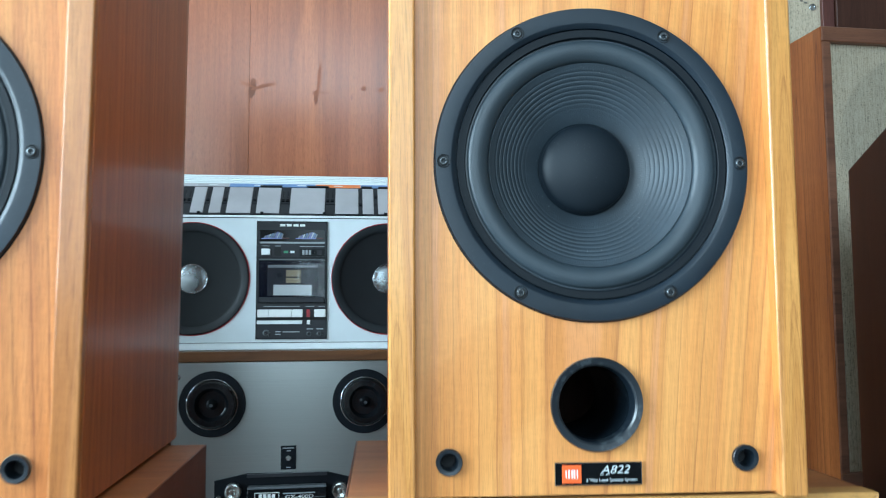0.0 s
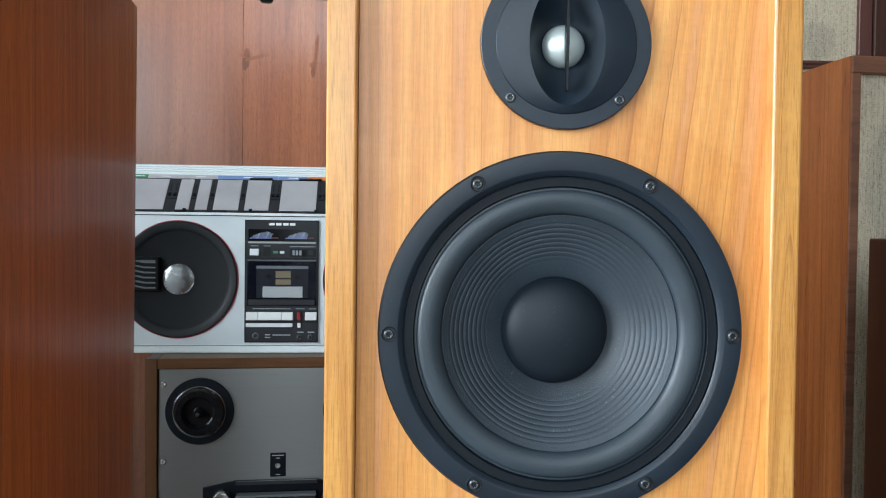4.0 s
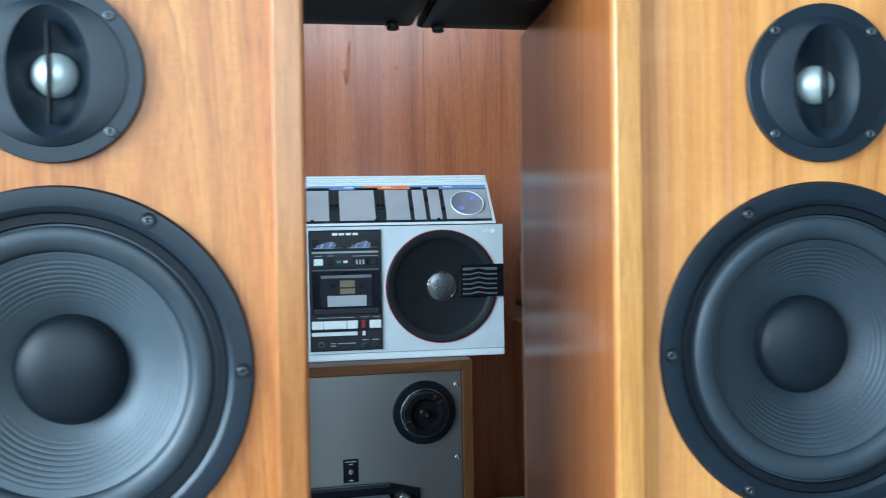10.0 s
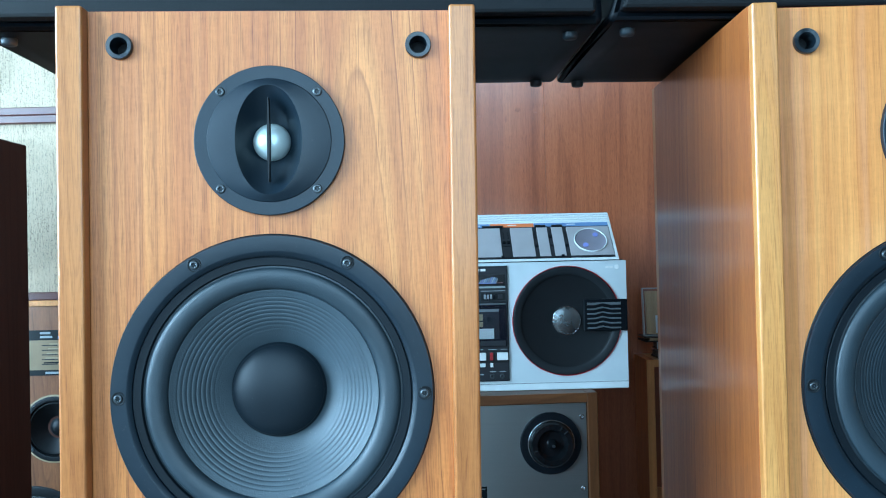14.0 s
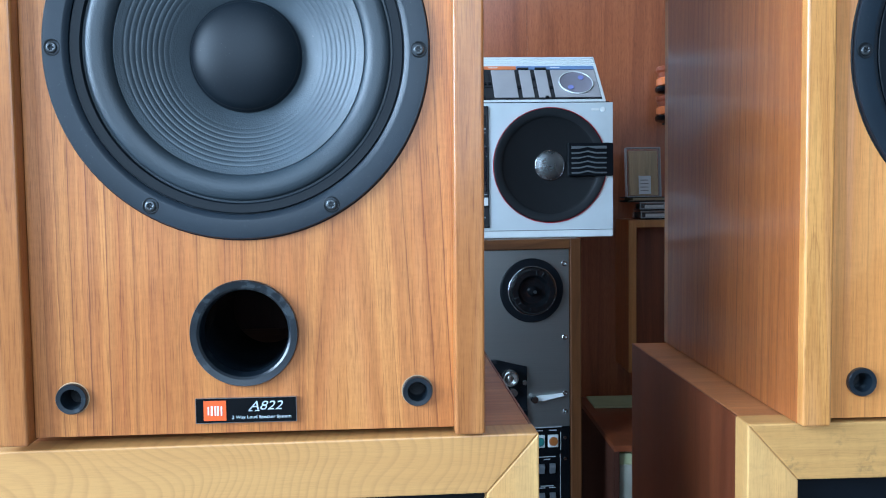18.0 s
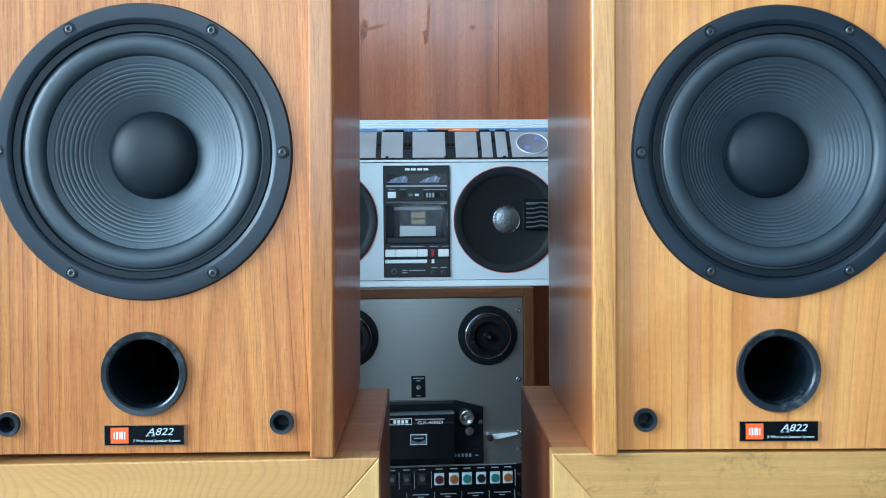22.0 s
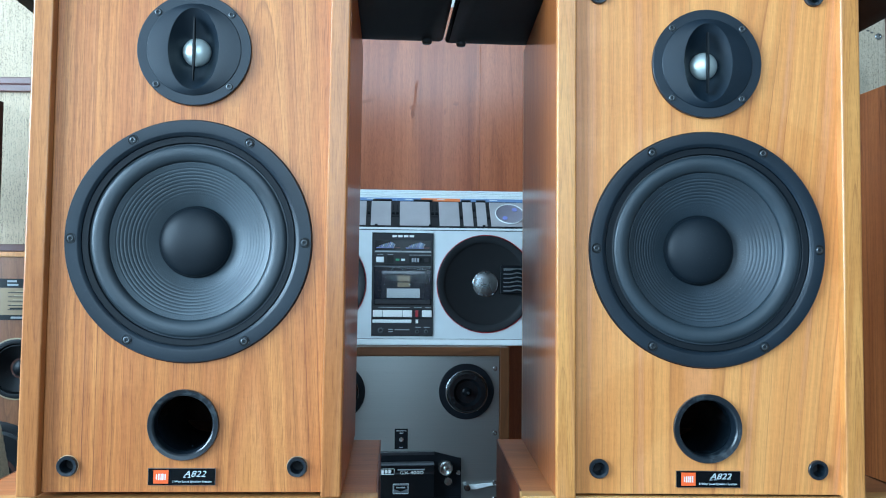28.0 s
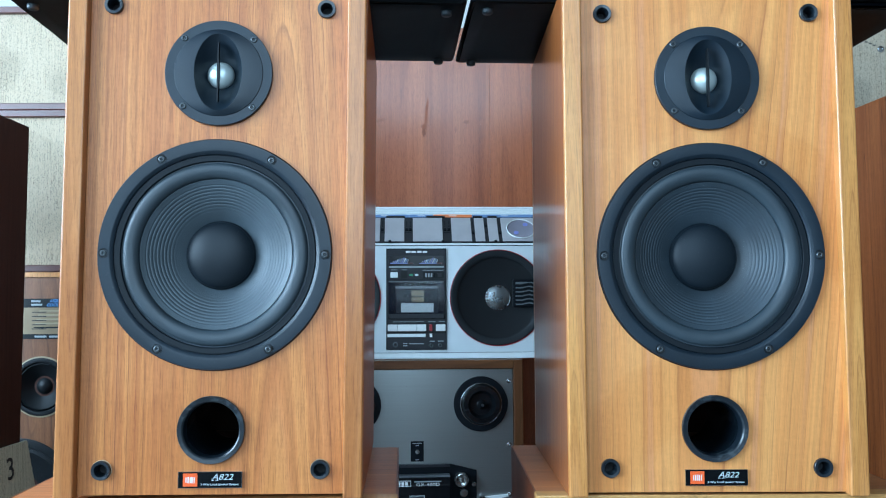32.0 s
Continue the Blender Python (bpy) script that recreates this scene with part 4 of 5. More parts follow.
part("rear_shell", prism_x([(0.014, 0.7745), (0.014, 1.0175), (0.135, 1.0175), (0.14, 1.01), (0.14, 0.7745)], -0.3112, 0.3112, 0.0012), "silver", radio, "silver painted rear shell")
slab("base_trim", -0.3125, 0.3125, 0.760, 0.7735, 0.001, 0.138, "silver_light", radio, "", 0.0015)
slab("base_groove", -0.311, 0.311, 0.7730, 0.7750, 0.0025, 0.138, "gasket", radio)
slab("top_seam", -0.306, 0.306, 1.0172, 1.0190, 0.004, 0.135, "gasket", radio)
part("sloping_top", prism_x([(0.003, 1.0185), (0.098, 1.1165), (0.104, 1.1175), (0.136, 1.1175), (0.136, 1.0185)], -0.2985, 0.3000, 0.0012), "silver_light", radio, "pale silver sloping control deck")
TM = Matrix.Translation((0, 0.003, 1.0170)) @ Matrix.Rotation(radians(-43.8), 4, "X")


def deck(name, x0, x1, v0, v1, proud, material, parent, label="", bev=0.0):
    bm = box(x0, x1, -proud, 0.001, v0, v1, bev, 1)
    bmesh.ops.transform(bm, verts=bm.verts, matrix=TM)
    return part(name, bm, material, parent, label)


ctrl = deck("control_plate", -0.292, 0.2935, 0.004, 0.1000, 0.0010, "panel_dark", radio, "dark control plate with grey pads")
cols = [(-0.2080, 0.022), (-0.1665, 0.011), (-0.1330, 0.011), (-0.0750, 0.011), (-0.0140, 0.020), (0.0757, 0.021), (0.1369, 0.0085), (0.1680, 0.0085), (0.1997, 0.0085)]
edges = [-0.290] + [v for c, w in cols for v in (c - w / 2, c + w / 2)] + [0.2925]
for a, b in zip(edges[0::2], edges[1::2]):
    deck("pad", a, b, 0.0145, 0.0975, 0.0022, "pad", ctrl, "brushed grey pad", 0.0006)
for i, (c, w) in enumerate(cols):
    n = 2 if w > 0.015 else 1
    for k in range(n):
        cx = c + (k - (n - 1) / 2) * w * 0.46
        deck("slot", cx - 0.0014, cx + 0.0014, 0.066, 0.086, 0.0016, "gasket", ctrl)
        vv = 0.052 if w > 0.010 else 0.040 + 0.026 * (i % 2)
        deck("slider", cx - 0.0034, cx + 0.0034, vv, vv + 0.007, 0.0034, "black", ctrl, "", 0.0006)
    deck("column_joint", c - w / 2, c + w / 2, 0.0440, 0.0465, 0.0018, "gasket", ctrl)
for i in range(9):
    cx = -0.24 + i * 0.061
    deck("lower_slider", cx - 0.018, cx + 0.018, 0.0085, 0.0120, 0.0030, "gasket", ctrl)
    if i % 2:
        deck("slider_knob", cx - 0.003, cx + 0.003, 0.0095, 0.0150, 0.0050, "black", ctrl)
for x0, x1, col in ((-0.292, -0.2616, "green_ink"), (-0.2610, -0.1945, "pad"), (-0.1940, -0.1298, "pad"), (-0.1293, -0.0130, "blue_ink"), (-0.0125, 0.0450, "blue_ink"), (0.0455, 0.1370, "orange_ink"), (0.1375, 0.2930, "blue_ink")):
    band = deck("colour_band", x0, x1, 0.1000, 0.1105, 0.0014, col, ctrl)
    deck("print_bar", (x0 + x1) / 2 - 0.009, (x0 + x1) / 2 + 0.009, 0.1045, 0.1065, 0.0018, "white", band)
for cx in (-0.045, 0.05, 0.150, 0.185):
    deck("band_key", cx - 0.022 * (1 if cx < 0.1 else 0.5), cx + 0.022 * (1 if cx < 0.1 else 0.5), 0.0985, 0.1025, 0.0042, "gasket", ctrl)
for v in (0.1150, 0.1215, 0.1280, 0.1345):
    deck("ridge", -0.297, 0.2985, v, v + 0.0045, 0.0022, "silver_light", radio, "", 0.0008)
    deck("ridge_groove", -0.297, 0.2985, v + 0.0047, v + 0.0060, 0.0006, "dim", radio)
dsk = lathe([(0.0335, 0.001), (0.0335, -0.0030), (0.0322, -0.0040), (0.0312, -0.0032), (0.0308, -0.0030), (0, -0.0030)], 0.2495, 0.0560, 48)
bmesh.ops.transform(dsk, verts=dsk.verts, matrix=TM)
dial = smooth_by_angle(part("round_dial", dsk, "dial", ctrl, "round grey dial with bright rim"), 30)
rim = lathe([(0.0338, -0.0028), (0.0338, -0.0046), (0.0326, -0.0050), (0.0318, -0.0040), (0.0318, -0.0028)], 0.2495, 0.0560, 48)
bmesh.ops.transform(rim, verts=rim.verts, matrix=TM)
part("dial_rim", rim, "silver_light", dial, "bright thin rim", True)
for dx, dv in ((0.012, 0.015), (-0.012, -0.014)):
    dt = lathe([(0.0058, -0.0025), (0.0058, -0.0042), (0, -0.0042)], 0.2495 + dx, 0.0560 + dv, 20)
    bmesh.ops.transform(dt, verts=dt.verts, matrix=TM)
    part("dial_mark", dt, "lilac", dial)

for cx, s in ((-0.1870, -1), (0.1900, 1)):
    cz = 0.8980
    sp = smooth_by_angle(part("speaker_grille", lathe([(0.1085, 0.001), (0.1085, -0.0025), (0.1070, -0.0036), (0.0960, -0.0032), (0.0930, -0.0012), (0.0880, 0.0002), (0.0500, 0.0040), (0.0300, 0.0052), (0, 0.0055)], cx, cz, 72),
                              "grille_black", radio, "round black speaker grille"), 30)
    part("red_ring", lathe([(0.1104, 0.001), (0.1104, -0.0018), (0.1097, -0.0024), (0.1088, -0.0020), (0.1086, 0.001)], cx, cz, 72), "red", sp, "thin red ring", True)
    smooth_by_angle(part("grille_rim", lathe([(0.1083, -0.0024), (0.1066, -0.0040), (0.0965, -0.0036), (0.0930, -0.0016)], cx, cz, 72), "rim_grey", sp, "dark grey bevelled rim"), 30)
    part("dome_edge", lathe([(0.0290, 0.0070), (0.0290, 0.0030), (0.0284, 0.0022), (0.0274, 0.0026)], cx, cz, 40), "chrome", sp, "bright thin edge", True)
    dome = [(0.0278, 0.0080), (0.0278, 0.0040), (0.0262, 0.0032)]
    for k in range(1, 9):
        a = math.pi / 2 * k / 8
        dome.append((0.0258 * math.cos(a), 0.0036 - 0.0024 * math.sin(a)))
    dome[-1] = (0, dome[-1][1])
    part("dome", lathe(dome, cx, cz, 40), "disc", sp, "shallow shiny silver dome", True)
    vx0, vx1 = sorted((cx + s * 0.0335, cx + s * 0.1205))
    vent = slab("tweeter_vent", vx0, vx1, 0.8765, 0.9395, -0.0090, 0.001, "black", radio, "black vent with bent slats", 0.0015)
    sx0, sx1 = (vx0 + 0.006, vx1 - 0.014) if s > 0 else (vx0 + 0.014, vx1 - 0.006)
    for k in range(6):
        zc = 0.8825 + k * 0.0094
        # each slat runs level, then over a low peak
        prof = [(sx0 + (sx1 - sx0) * u, zc + 0.0034 * max(0.0, 1 - abs(u - 0.46) / 0.24)) for u in (0, 0.22, 0.30, 0.38, 0.46, 0.54, 0.62, 0.70, 1)]
        up = 0.0038 if k == 5 else 0.0015
        poly = ([(sx0, zc + up), (sx1, zc + up)] if k == 5 else [(x, z + up) for x, z in prof]) + [(x, z - 0.0012) for x, z in prof[::-1]]
        part("bent_slat", prism(poly, -0.0118, -0.0085), "reel_grey", vent, "grey bent slat")

dk = slab("cassette_panel", -0.0645, 0.0715, 0.7808, 1.0103, -0.0030, 0.001, "panel_dark", radio, "charcoal cassette deck panel", 0.0008)
for x0, x1, z0, z1 in ((-0.0650, -0.0628, 0.7804, 1.0107), (0.0698, 0.0720, 0.7804, 1.0107), (-0.0628, 0.0698, 1.0085, 1.0107), (-0.0628, 0.0698, 0.7804, 0.7826), (-0.0628, 0.0698, 0.9385, 0.9402), (-0.0628, 0.0698, 0.8392, 0.8404)):
    slab("black_border", x0, x1, z0, z1, -0.0034, -0.0012, "gasket", dk)
for k, lx in enumerate((-0.0150, -0.0025, 0.0105, 0.0232)):
    slab("logo_block", lx - 0.0050, lx + 0.0050, 1.0006, 1.0052, -0.0034, -0.0028, "white", dk)
mw = slab("meter_window", -0.0585, 0.0665, 0.9715, 0.9935, -0.0036, -0.0025, "gloss", dk, "dark level meter window")
for g in (-0.030, 0.036):
    slab("meter_line", g - 0.026, g + 0.014, 0.9760, 0.9772, -0.0040, -0.0035, "lilac", mw)
    slab("meter_line", g + 0.015, g + 0.027, 0.9760, 0.9785, -0.0040, -0.0035, "maroon", mw)
    for k in range(9):
        mx = g - 0.021 + k * 0.0040
        mh = 0.0035 + 0.0085 * (1 - abs(k - 5) / 6)
        part("meter_tick", prism([(mx, 0.9776), (mx + 0.0019, 0.9776), (mx + 0.0019 + mh * 0.55, 0.9776 + mh), (mx + mh * 0.55, 0.9776 + mh)], -0.0040, -0.0035), ("dim", "lilac", "silver", "blue_ink")[k % 4], mw)
slab("meter_sill", -0.0585, 0.0665, 0.9668, 0.9702, -0.0040, -0.0025, "dim", dk)
slab("eject_key", -0.0555, -0.0385, 0.9440, 0.9565, -0.0072, -0.0025, "silver_light", dk, "", 0.0008)
slab("counter_window", -0.0310, -0.0170, 0.9425, 0.9595, -0.0034, -0.0025, "void", dk)
slab("small_key", -0.0125, -0.0040, 0.9480, 0.9525, -0.0045, -0.0025, "green_ink", dk)
slab("small_key", 0.0000, 0.0080, 0.9480, 0.9525, -0.0045, -0.0025, "silver", dk)
sw = slab("switch_slot", 0.0180, 0.0670, 0.9420, 0.9570, -0.0034, -0.0025, "gasket", dk)
for k in range(4):
    slab("switch_key", 0.0235 + k * 0.0062, 0.0275 + k * 0.0062, 0.9450, 0.9540, -0.0060, -0.0030, "dim" if k < 3 else "black", sw)
slab("switch_key", 0.0520, 0.0610, 0.9450, 0.9540, -0.0050, -0.0030, "panel_dark", sw)
for zz, a, b in ((0.9620, -0.054, -0.040), (0.9620, -0.030, -0.018), (0.9610, 0.018, 0.066), (0.8440, -0.050, 0.020), (0.8440, 0.030, 0.047), (0.8440, 0.055, 0.068)):
    slab("print_bar", a, b, zz - 0.0006, zz + 0.0006, -0.0033, -0.0028, "dim", dk)
door = slab("cassette_door", -0.0600, 0.0680, 0.8500, 0.9375, -0.0042, -0.0025, "gloss", dk, "smoked cassette door with a cassette inside", 0.0008)
cs = slab("cassette", -0.0430, 0.0530, 0.8640, 0.9250, -0.0050, -0.0038, "panel_dark", door, "dark cassette with pale labels", 0.0004)
slab("label_strip", -0.0430, 0.0530, 0.9195, 0.9248, -0.0054, -0.0045, "dim", cs)
slab("tape_window", -0.0075, 0.0205, 0.8895, 0.9150, -0.0054, -0.0045, "tan", cs)
slab("window_bar", -0.0075, 0.0205, 0.8995, 0.9020, -0.0057, -0.0050, "panel_dark", cs)
for hx in (-0.0205, 0.0335):
    pin("hub", hx, 0.9045, 0.0050, -0.0056, -0.004, "gasket", cs)
slab("white_label", -0.0315, 0.0424, 0.8655, 0.8860, -0.0056, -0.0045, "silver_light", cs)
slab("door_glass", -0.0590, 0.0670, 0.8510, 0.9365, -0.0075, -0.0068, "smoke", door, "smoked clear window")
slab("door_ledge", -0.0580, 0.0660, 0.8510, 0.8620, -0.0100, -0.0035, "panel_dark", door, "", 0.0012)
slab("door_top", -0.0590, 0.0670, 0.9335, 0.9365, -0.0090, -0.0035, "reel_grey", door, "", 0.0008)
for a, b, col in ((-0.0616, -0.0400, "white"), (-0.0394, 0.0040, "white"), (0.0046, 0.0255, "white"), (0.0330, 0.0395, "red"), (0.0475, 0.0694, "white")):
    slab("transport_key", a, b, 0.8228, 0.8380, -0.0085, -0.0025, col, dk, "red record key" if col == "red" else "white transport key", 0.0010)
slab("key_gap", -0.0625, 0.0700, 0.8175, 0.8225, -0.0036, -0.0025, "void", dk)
slab("slider_bar", -0.0623, 0.0243, 0.8095, 0.8168, -0.0060, -0.0025, "silver_light", dk, "", 0.0008)
slab("small_key", 0.0335, 0.0392, 0.8090, 0.8172, -0.0060, -0.0025, "white", dk)
for jx, jz, jr in ((-0.0442, 0.7927, 0.0064), (0.0374, 0.7905, 0.0048), (0.0572, 0.7905, 0.0048)):
    jk = smooth_by_angle(part("jack", lathe([(jr, -0.0025), (jr, -0.0045), (jr * 0.7, -0.0050), (jr * 0.5, -0.0040), (jr * 0.45, 0.004), (0, 0.004)], jx, jz, 24), "screw_dark", dk, "round headphone jack"), 40)
for a, b, zz in ((-0.027, -0.017, 0.795), (-0.013, 0.020, 0.7945), (-0.027, -0.017, 0.790), (0.033, 0.045, 0.8), (0.052, 0.065, 0.8)):
    slab("print_bar", a, b, zz - 0.0010, zz + 0.0010, -0.0034, -0.0028, "dim", dk)
for a, b in ((0.2700, 0.2765), (0.2775, 0.2850)):
    slab("corner_mark", a, b, 1.0012, 1.0058, -0.0006, 0.001, "white", radio)
pin("corner_dot", 0.2925, 1.0035, 0.0048, -0.0008, 0.001, "white", radio)
settle(radio, BB)


# ---- the reel-to-reel tape recorder on its stand ----
RB = 0.24
deckm = pose(-0.330, 1.003, RB, 0, 0, 5.5)
tape = thing("tape_recorder", deckm, "reel-to-reel tape recorder, brushed steel face in a walnut case", "tape recorder")
for s in (-1, 1):
    part("case_side", box(*sorted((s * 0.2140, s * 0.2345)), -0.006, 0.215, RB, 0.7595, 0.0012, 1), "walnut_v", tape, "walnut case side")
part("case_top", box(-0.2139, 0.2139, -0.006, 0.215, 0.7405, 0.7595, 0.0012, 1), "walnut", tape, "walnut case top")
part("case_bottom", box(-0.2139, 0.2139, 0.004, 0.215, RB, RB + 0.015), "walnut", tape)
part("case_back", box(-0.2139, 0.2139, 0.200, 0.213, RB + 0.015, 0.7405), "void", tape)
part("steel_face", box(-0.2128, 0.2128, 0.0, 0.012, 0.4010, 0.7398, 0.0006, 1), "steel_face", tape, "brushed steel face plate")
put_screws(tape, [(s * 0.2035, z) for s in (-1, 1) for z in (0.7125, 0.5725, 0.4650, 0.4300)], 0.0052, -0.0006, "chrome")
for s in (-1, 1):
    cx, cz = s * 0.1400, 0.6635
    rl = smooth_by_angle(part("reel_table", lathe([(0.0602, 0.0), (0.0602, -0.0060), (0.0585, -0.0080), (0.0460, -0.0085), (0.0455, -0.0060), (0, -0.0060)], cx, cz, 64), "black", tape, "round black reel turntable"), 35)
    part("bright_ring", lathe([(0.0462, -0.0055), (0.0464, -0.0110), (0.0452, -0.0118), (0.0444, -0.0110), (0.0444, -0.0055)], cx, cz, 64), "chrome", rl, "thin bright ring", True)
    hb = smooth_by_angle(part("hub", lathe([(0.0442, -0.006), (0.0430, -0.0190), (0.0400, -0.0230), (0.0300, -0.0235), (0.0270, -0.0190), (0.0240, -0.0120), (0.0100, -0.0120), (0.0070, -0.0240), (0.0030, -0.0300), (0, -0.0305)], cx, cz, 56), "bakelite", rl, "glossy black reel hub"), 30)
    for k in range(18):
        a = 2 * math.pi * k / 18
        bm = bmesh.new()
        bmesh.ops.create_cube(bm, size=1, matrix=Matrix.Translation((cx, 0, cz)) @ Matrix.Rotation(a, 4, "Y") @ Matrix.Translation((0.0355, -0.0238, 0)) @ Matrix.Diagonal((0.009, 0.003, 0.0022, 1)))
        part("hub_rib", bm, "bakelite", hb)
    pin("spindle", cx, cz, 0.0028, -0.0345, -0.0200, "screw_dark", hb)
tk = slab("speed_switch", -0.0151, 0.0133, 0.5402, 0.5838, -0.0022, 0.001, "black", tape, "black switch plate with chrome toggle", 0.0006)
pin("toggle", -0.0010, 0.5620, 0.0050, -0.0100, -0.002, "chrome", tk)
for a, b, zz in ((-0.0115, 0.0098, 0.5795), (-0.0045, 0.0030, 0.5745), (-0.005, 0.003, 0.5440)):
    slab("print_bar", a, b, zz - 0.0009, zz + 0.0009, -0.0026, -0.0020, "dim", tk)
hc = part("head_block", prism([(-0.1340, 0.5240), (-0.0757, 0.5357), (0.0708, 0.5345), (0.1295, 0.5195), (0.1295, 0.4040), (-0.1340, 0.4040)], -0.0060, 0.001, 0.0008), "black", tape, "black head block")
cover = part("head_cover", prism_x([(-0.006, 0.5160), (-0.028, 0.5110), (-0.036, 0.4950), (-0.034, 0.4250), (-0.020, 0.4080), (-0.006, 0.4080)], -0.0740, 0.0690, 0.0015), "gloss", hc, "glossy black head cover")
slab("bright_strip", -0.0735, 0.0685, 0.5105, 0.5150, -0.0285, -0.0060, "reel_grey", cover, "", 0.0008)
slab("top_bar", -0.0757, 0.0705, 0.5290, 0.5352, -0.0110, -0.0055, "panel_dark", hc)
for a, b, z0, z1 in ((-0.0600, -0.0165, 0.5052, 0.5062), (-0.0600, -0.0165, 0.4940, 0.4950), (-0.0600, -0.0592, 0.4940, 0.5062), (-0.0173, -0.0165, 0.4940, 0.5062)):
    slab("logo_outline", a, b, z0, z1, -0.0366, -0.0345, "white", cover)
for k in range(4):
    slab("logo_block", -0.0525 + k * 0.0078, -0.0525 + k * 0.0078 + 0.0056, 0.4966, 0.5034, -0.0366, -0.0345, "white", cover)
slab("print_bar", -0.0100, 0.0480, 0.5025, 0.5045, -0.0366, -0.0345, "dim", cover)
lettering("model_number", "GX-400D", 0.0088, 0.0200, -0.0367, 0.4972, "white", cover, 0.0002, 0.0, "CENTER", 1.45)
for a, b, z0, z1 in ((-0.0195, 0.0133, 0.4735, 0.4746), (-0.0195, 0.0133, 0.4538, 0.4548), (-0.0195, -0.0186, 0.4538, 0.4746), (0.0124, 0.0133, 0.4538, 0.4746)):
    slab("emblem_outline", a, b, z0, z1, -0.0366, -0.0345, "silver_light", cover)
slab("emblem_plate", -0.0186, 0.0124, 0.4548, 0.4735, -0.0362, -0.0345, "reel_grey", cover)
part("emblem", prism([(-0.0165, 0.4708), (0.0103, 0.4708), (0.0103, 0.4635), (-0.0030, 0.4585), (-0.0165, 0.4635)], -0.0366, -0.0350), "gloss", cover, "dark shield shape")
slab("emblem_bar", -0.0130, 0.0068, 0.4655, 0.4680, -0.0369, -0.0360, "dim", cover)
for x, z, r in ((-0.0990, 0.5072, 0.0150), (0.0940, 0.5028, 0.0152)):
    kn = smooth_by_angle(part("knob", lathe([(r, -0.005), (r, -0.027), (r * 0.94, -0.0295), (r * 0.80, -0.0300), (r * 0.76, -0.0285), (r * 0.40, -0.0272), (r * 0.30, -0.0285), (0, -0.0292)], x, z, 40), "steel_turned", hc, "turned steel knob"), 25)
    part("knob_ring", lathe([(r * 1.02, -0.016), (r * 1.04, -0.018), (r * 1.02, -0.020)], x, z, 40), "gasket", kn, "dark groove", True)
for x, z, r in ((0.0998, 0.4735, 0.0090), (0.1220, 0.4918, 0.0046), (-0.1240, 0.4950, 0.0046), (-0.1030, 0.4750, 0.0080)):
    pin("guide_post", x, z, r, -0.0200, -0.005, "steel_turned", hc, "bright steel guide post")
slab("lower_step", 0.0640, 0.1290, 0.4080, 0.4380, -0.0110, -0.005, "black", hc, "", 0.0010)
for k in range(5):
    slab("digit_bar", 0.0690 + k * 0.0075, 0.0738 + k * 0.0075, 0.4205, 0.4270, -0.0114, -0.010, "dim", hc)
slab("print_bar", 0.1120, 0.1180, 0.4220, 0.4240, -0.0114, -0.010, "dim", hc)
arm = part("tension_arm", prism([(0.1400, 0.4530), (0.1400, 0.4625), (0.1980, 0.4665), (0.2000, 0.4615), (0.1600, 0.4535)], -0.0090, -0.0040, 0.0008), "silver_light", tape, "silver tension lever")
pin("pivot", 0.1420, 0.4580, 0.0068, -0.0180, -0.004, "chrome", arm)
cpn = slab("control_panel", -0.2128, 0.2128, RB + 0.016, 0.4000, -0.0010, 0.012, "gloss", tape, "black control panel with coloured keys", 0.0006)
slab("panel_edge", -0.2000, 0.1965, 0.4000, 0.4012, -0.0022, 0.0, "dim", cpn)
for x, col in ((0.0395, "maroon"), (0.0695, "amber"), (0.0958, "teal"), (0.1246, "gasket"), (0.1532, "teal"), (0.1793, "amber")):
    ky = slab("transport_key", x - 0.0100, x + 0.0100, 0.3622, 0.3862, -0.0050, -0.0005, "silver", cpn, "white key with coloured round cap", 0.0010)
    smooth_by_angle(part("key_cap", lathe([(0.0086, -0.0045), (0.0086, -0.0066), (0.0075, -0.0074), (0, -0.0066)], x, 0.3740, 24), col, ky), 40)
    slab("print_bar", x - 0.0070, x + 0.0070, 0.3935, 0.3955, -0.0016, -0.0005, "dim", cpn)
for x in (-0.0560, -0.0265, 0.0050):
    lv = slab("lever_switch", x - 0.0080, x + 0.0080, 0.3640, 0.3860, -0.0018, -0.0005, "panel_dark", cpn)
    pin("lever", x, 0.3780, 0.0045, -0.0130, -0.001, "screw", lv)
    slab("print_bar", x - 0.0070, x + 0.0070, 0.3935, 0.3955, -0.0016, -0.0005, "dim", cpn)
for x in (-0.0700, -0.0415, -0.0110, 0.0240, 0.1945):
    slab("divider_line", x - 0.0006, x + 0.0006, 0.3560, 0.3900, -0.0016, -0.0005, "dim", cpn)
for x in (-0.0262, 0.0300, 0.0853, 0.1410, 0.1936):
    slab("divider_line", x - 0.0005, x + 0.0005, 0.2620, 0.3480, -0.0016, -0.0005, "dim", cpn)
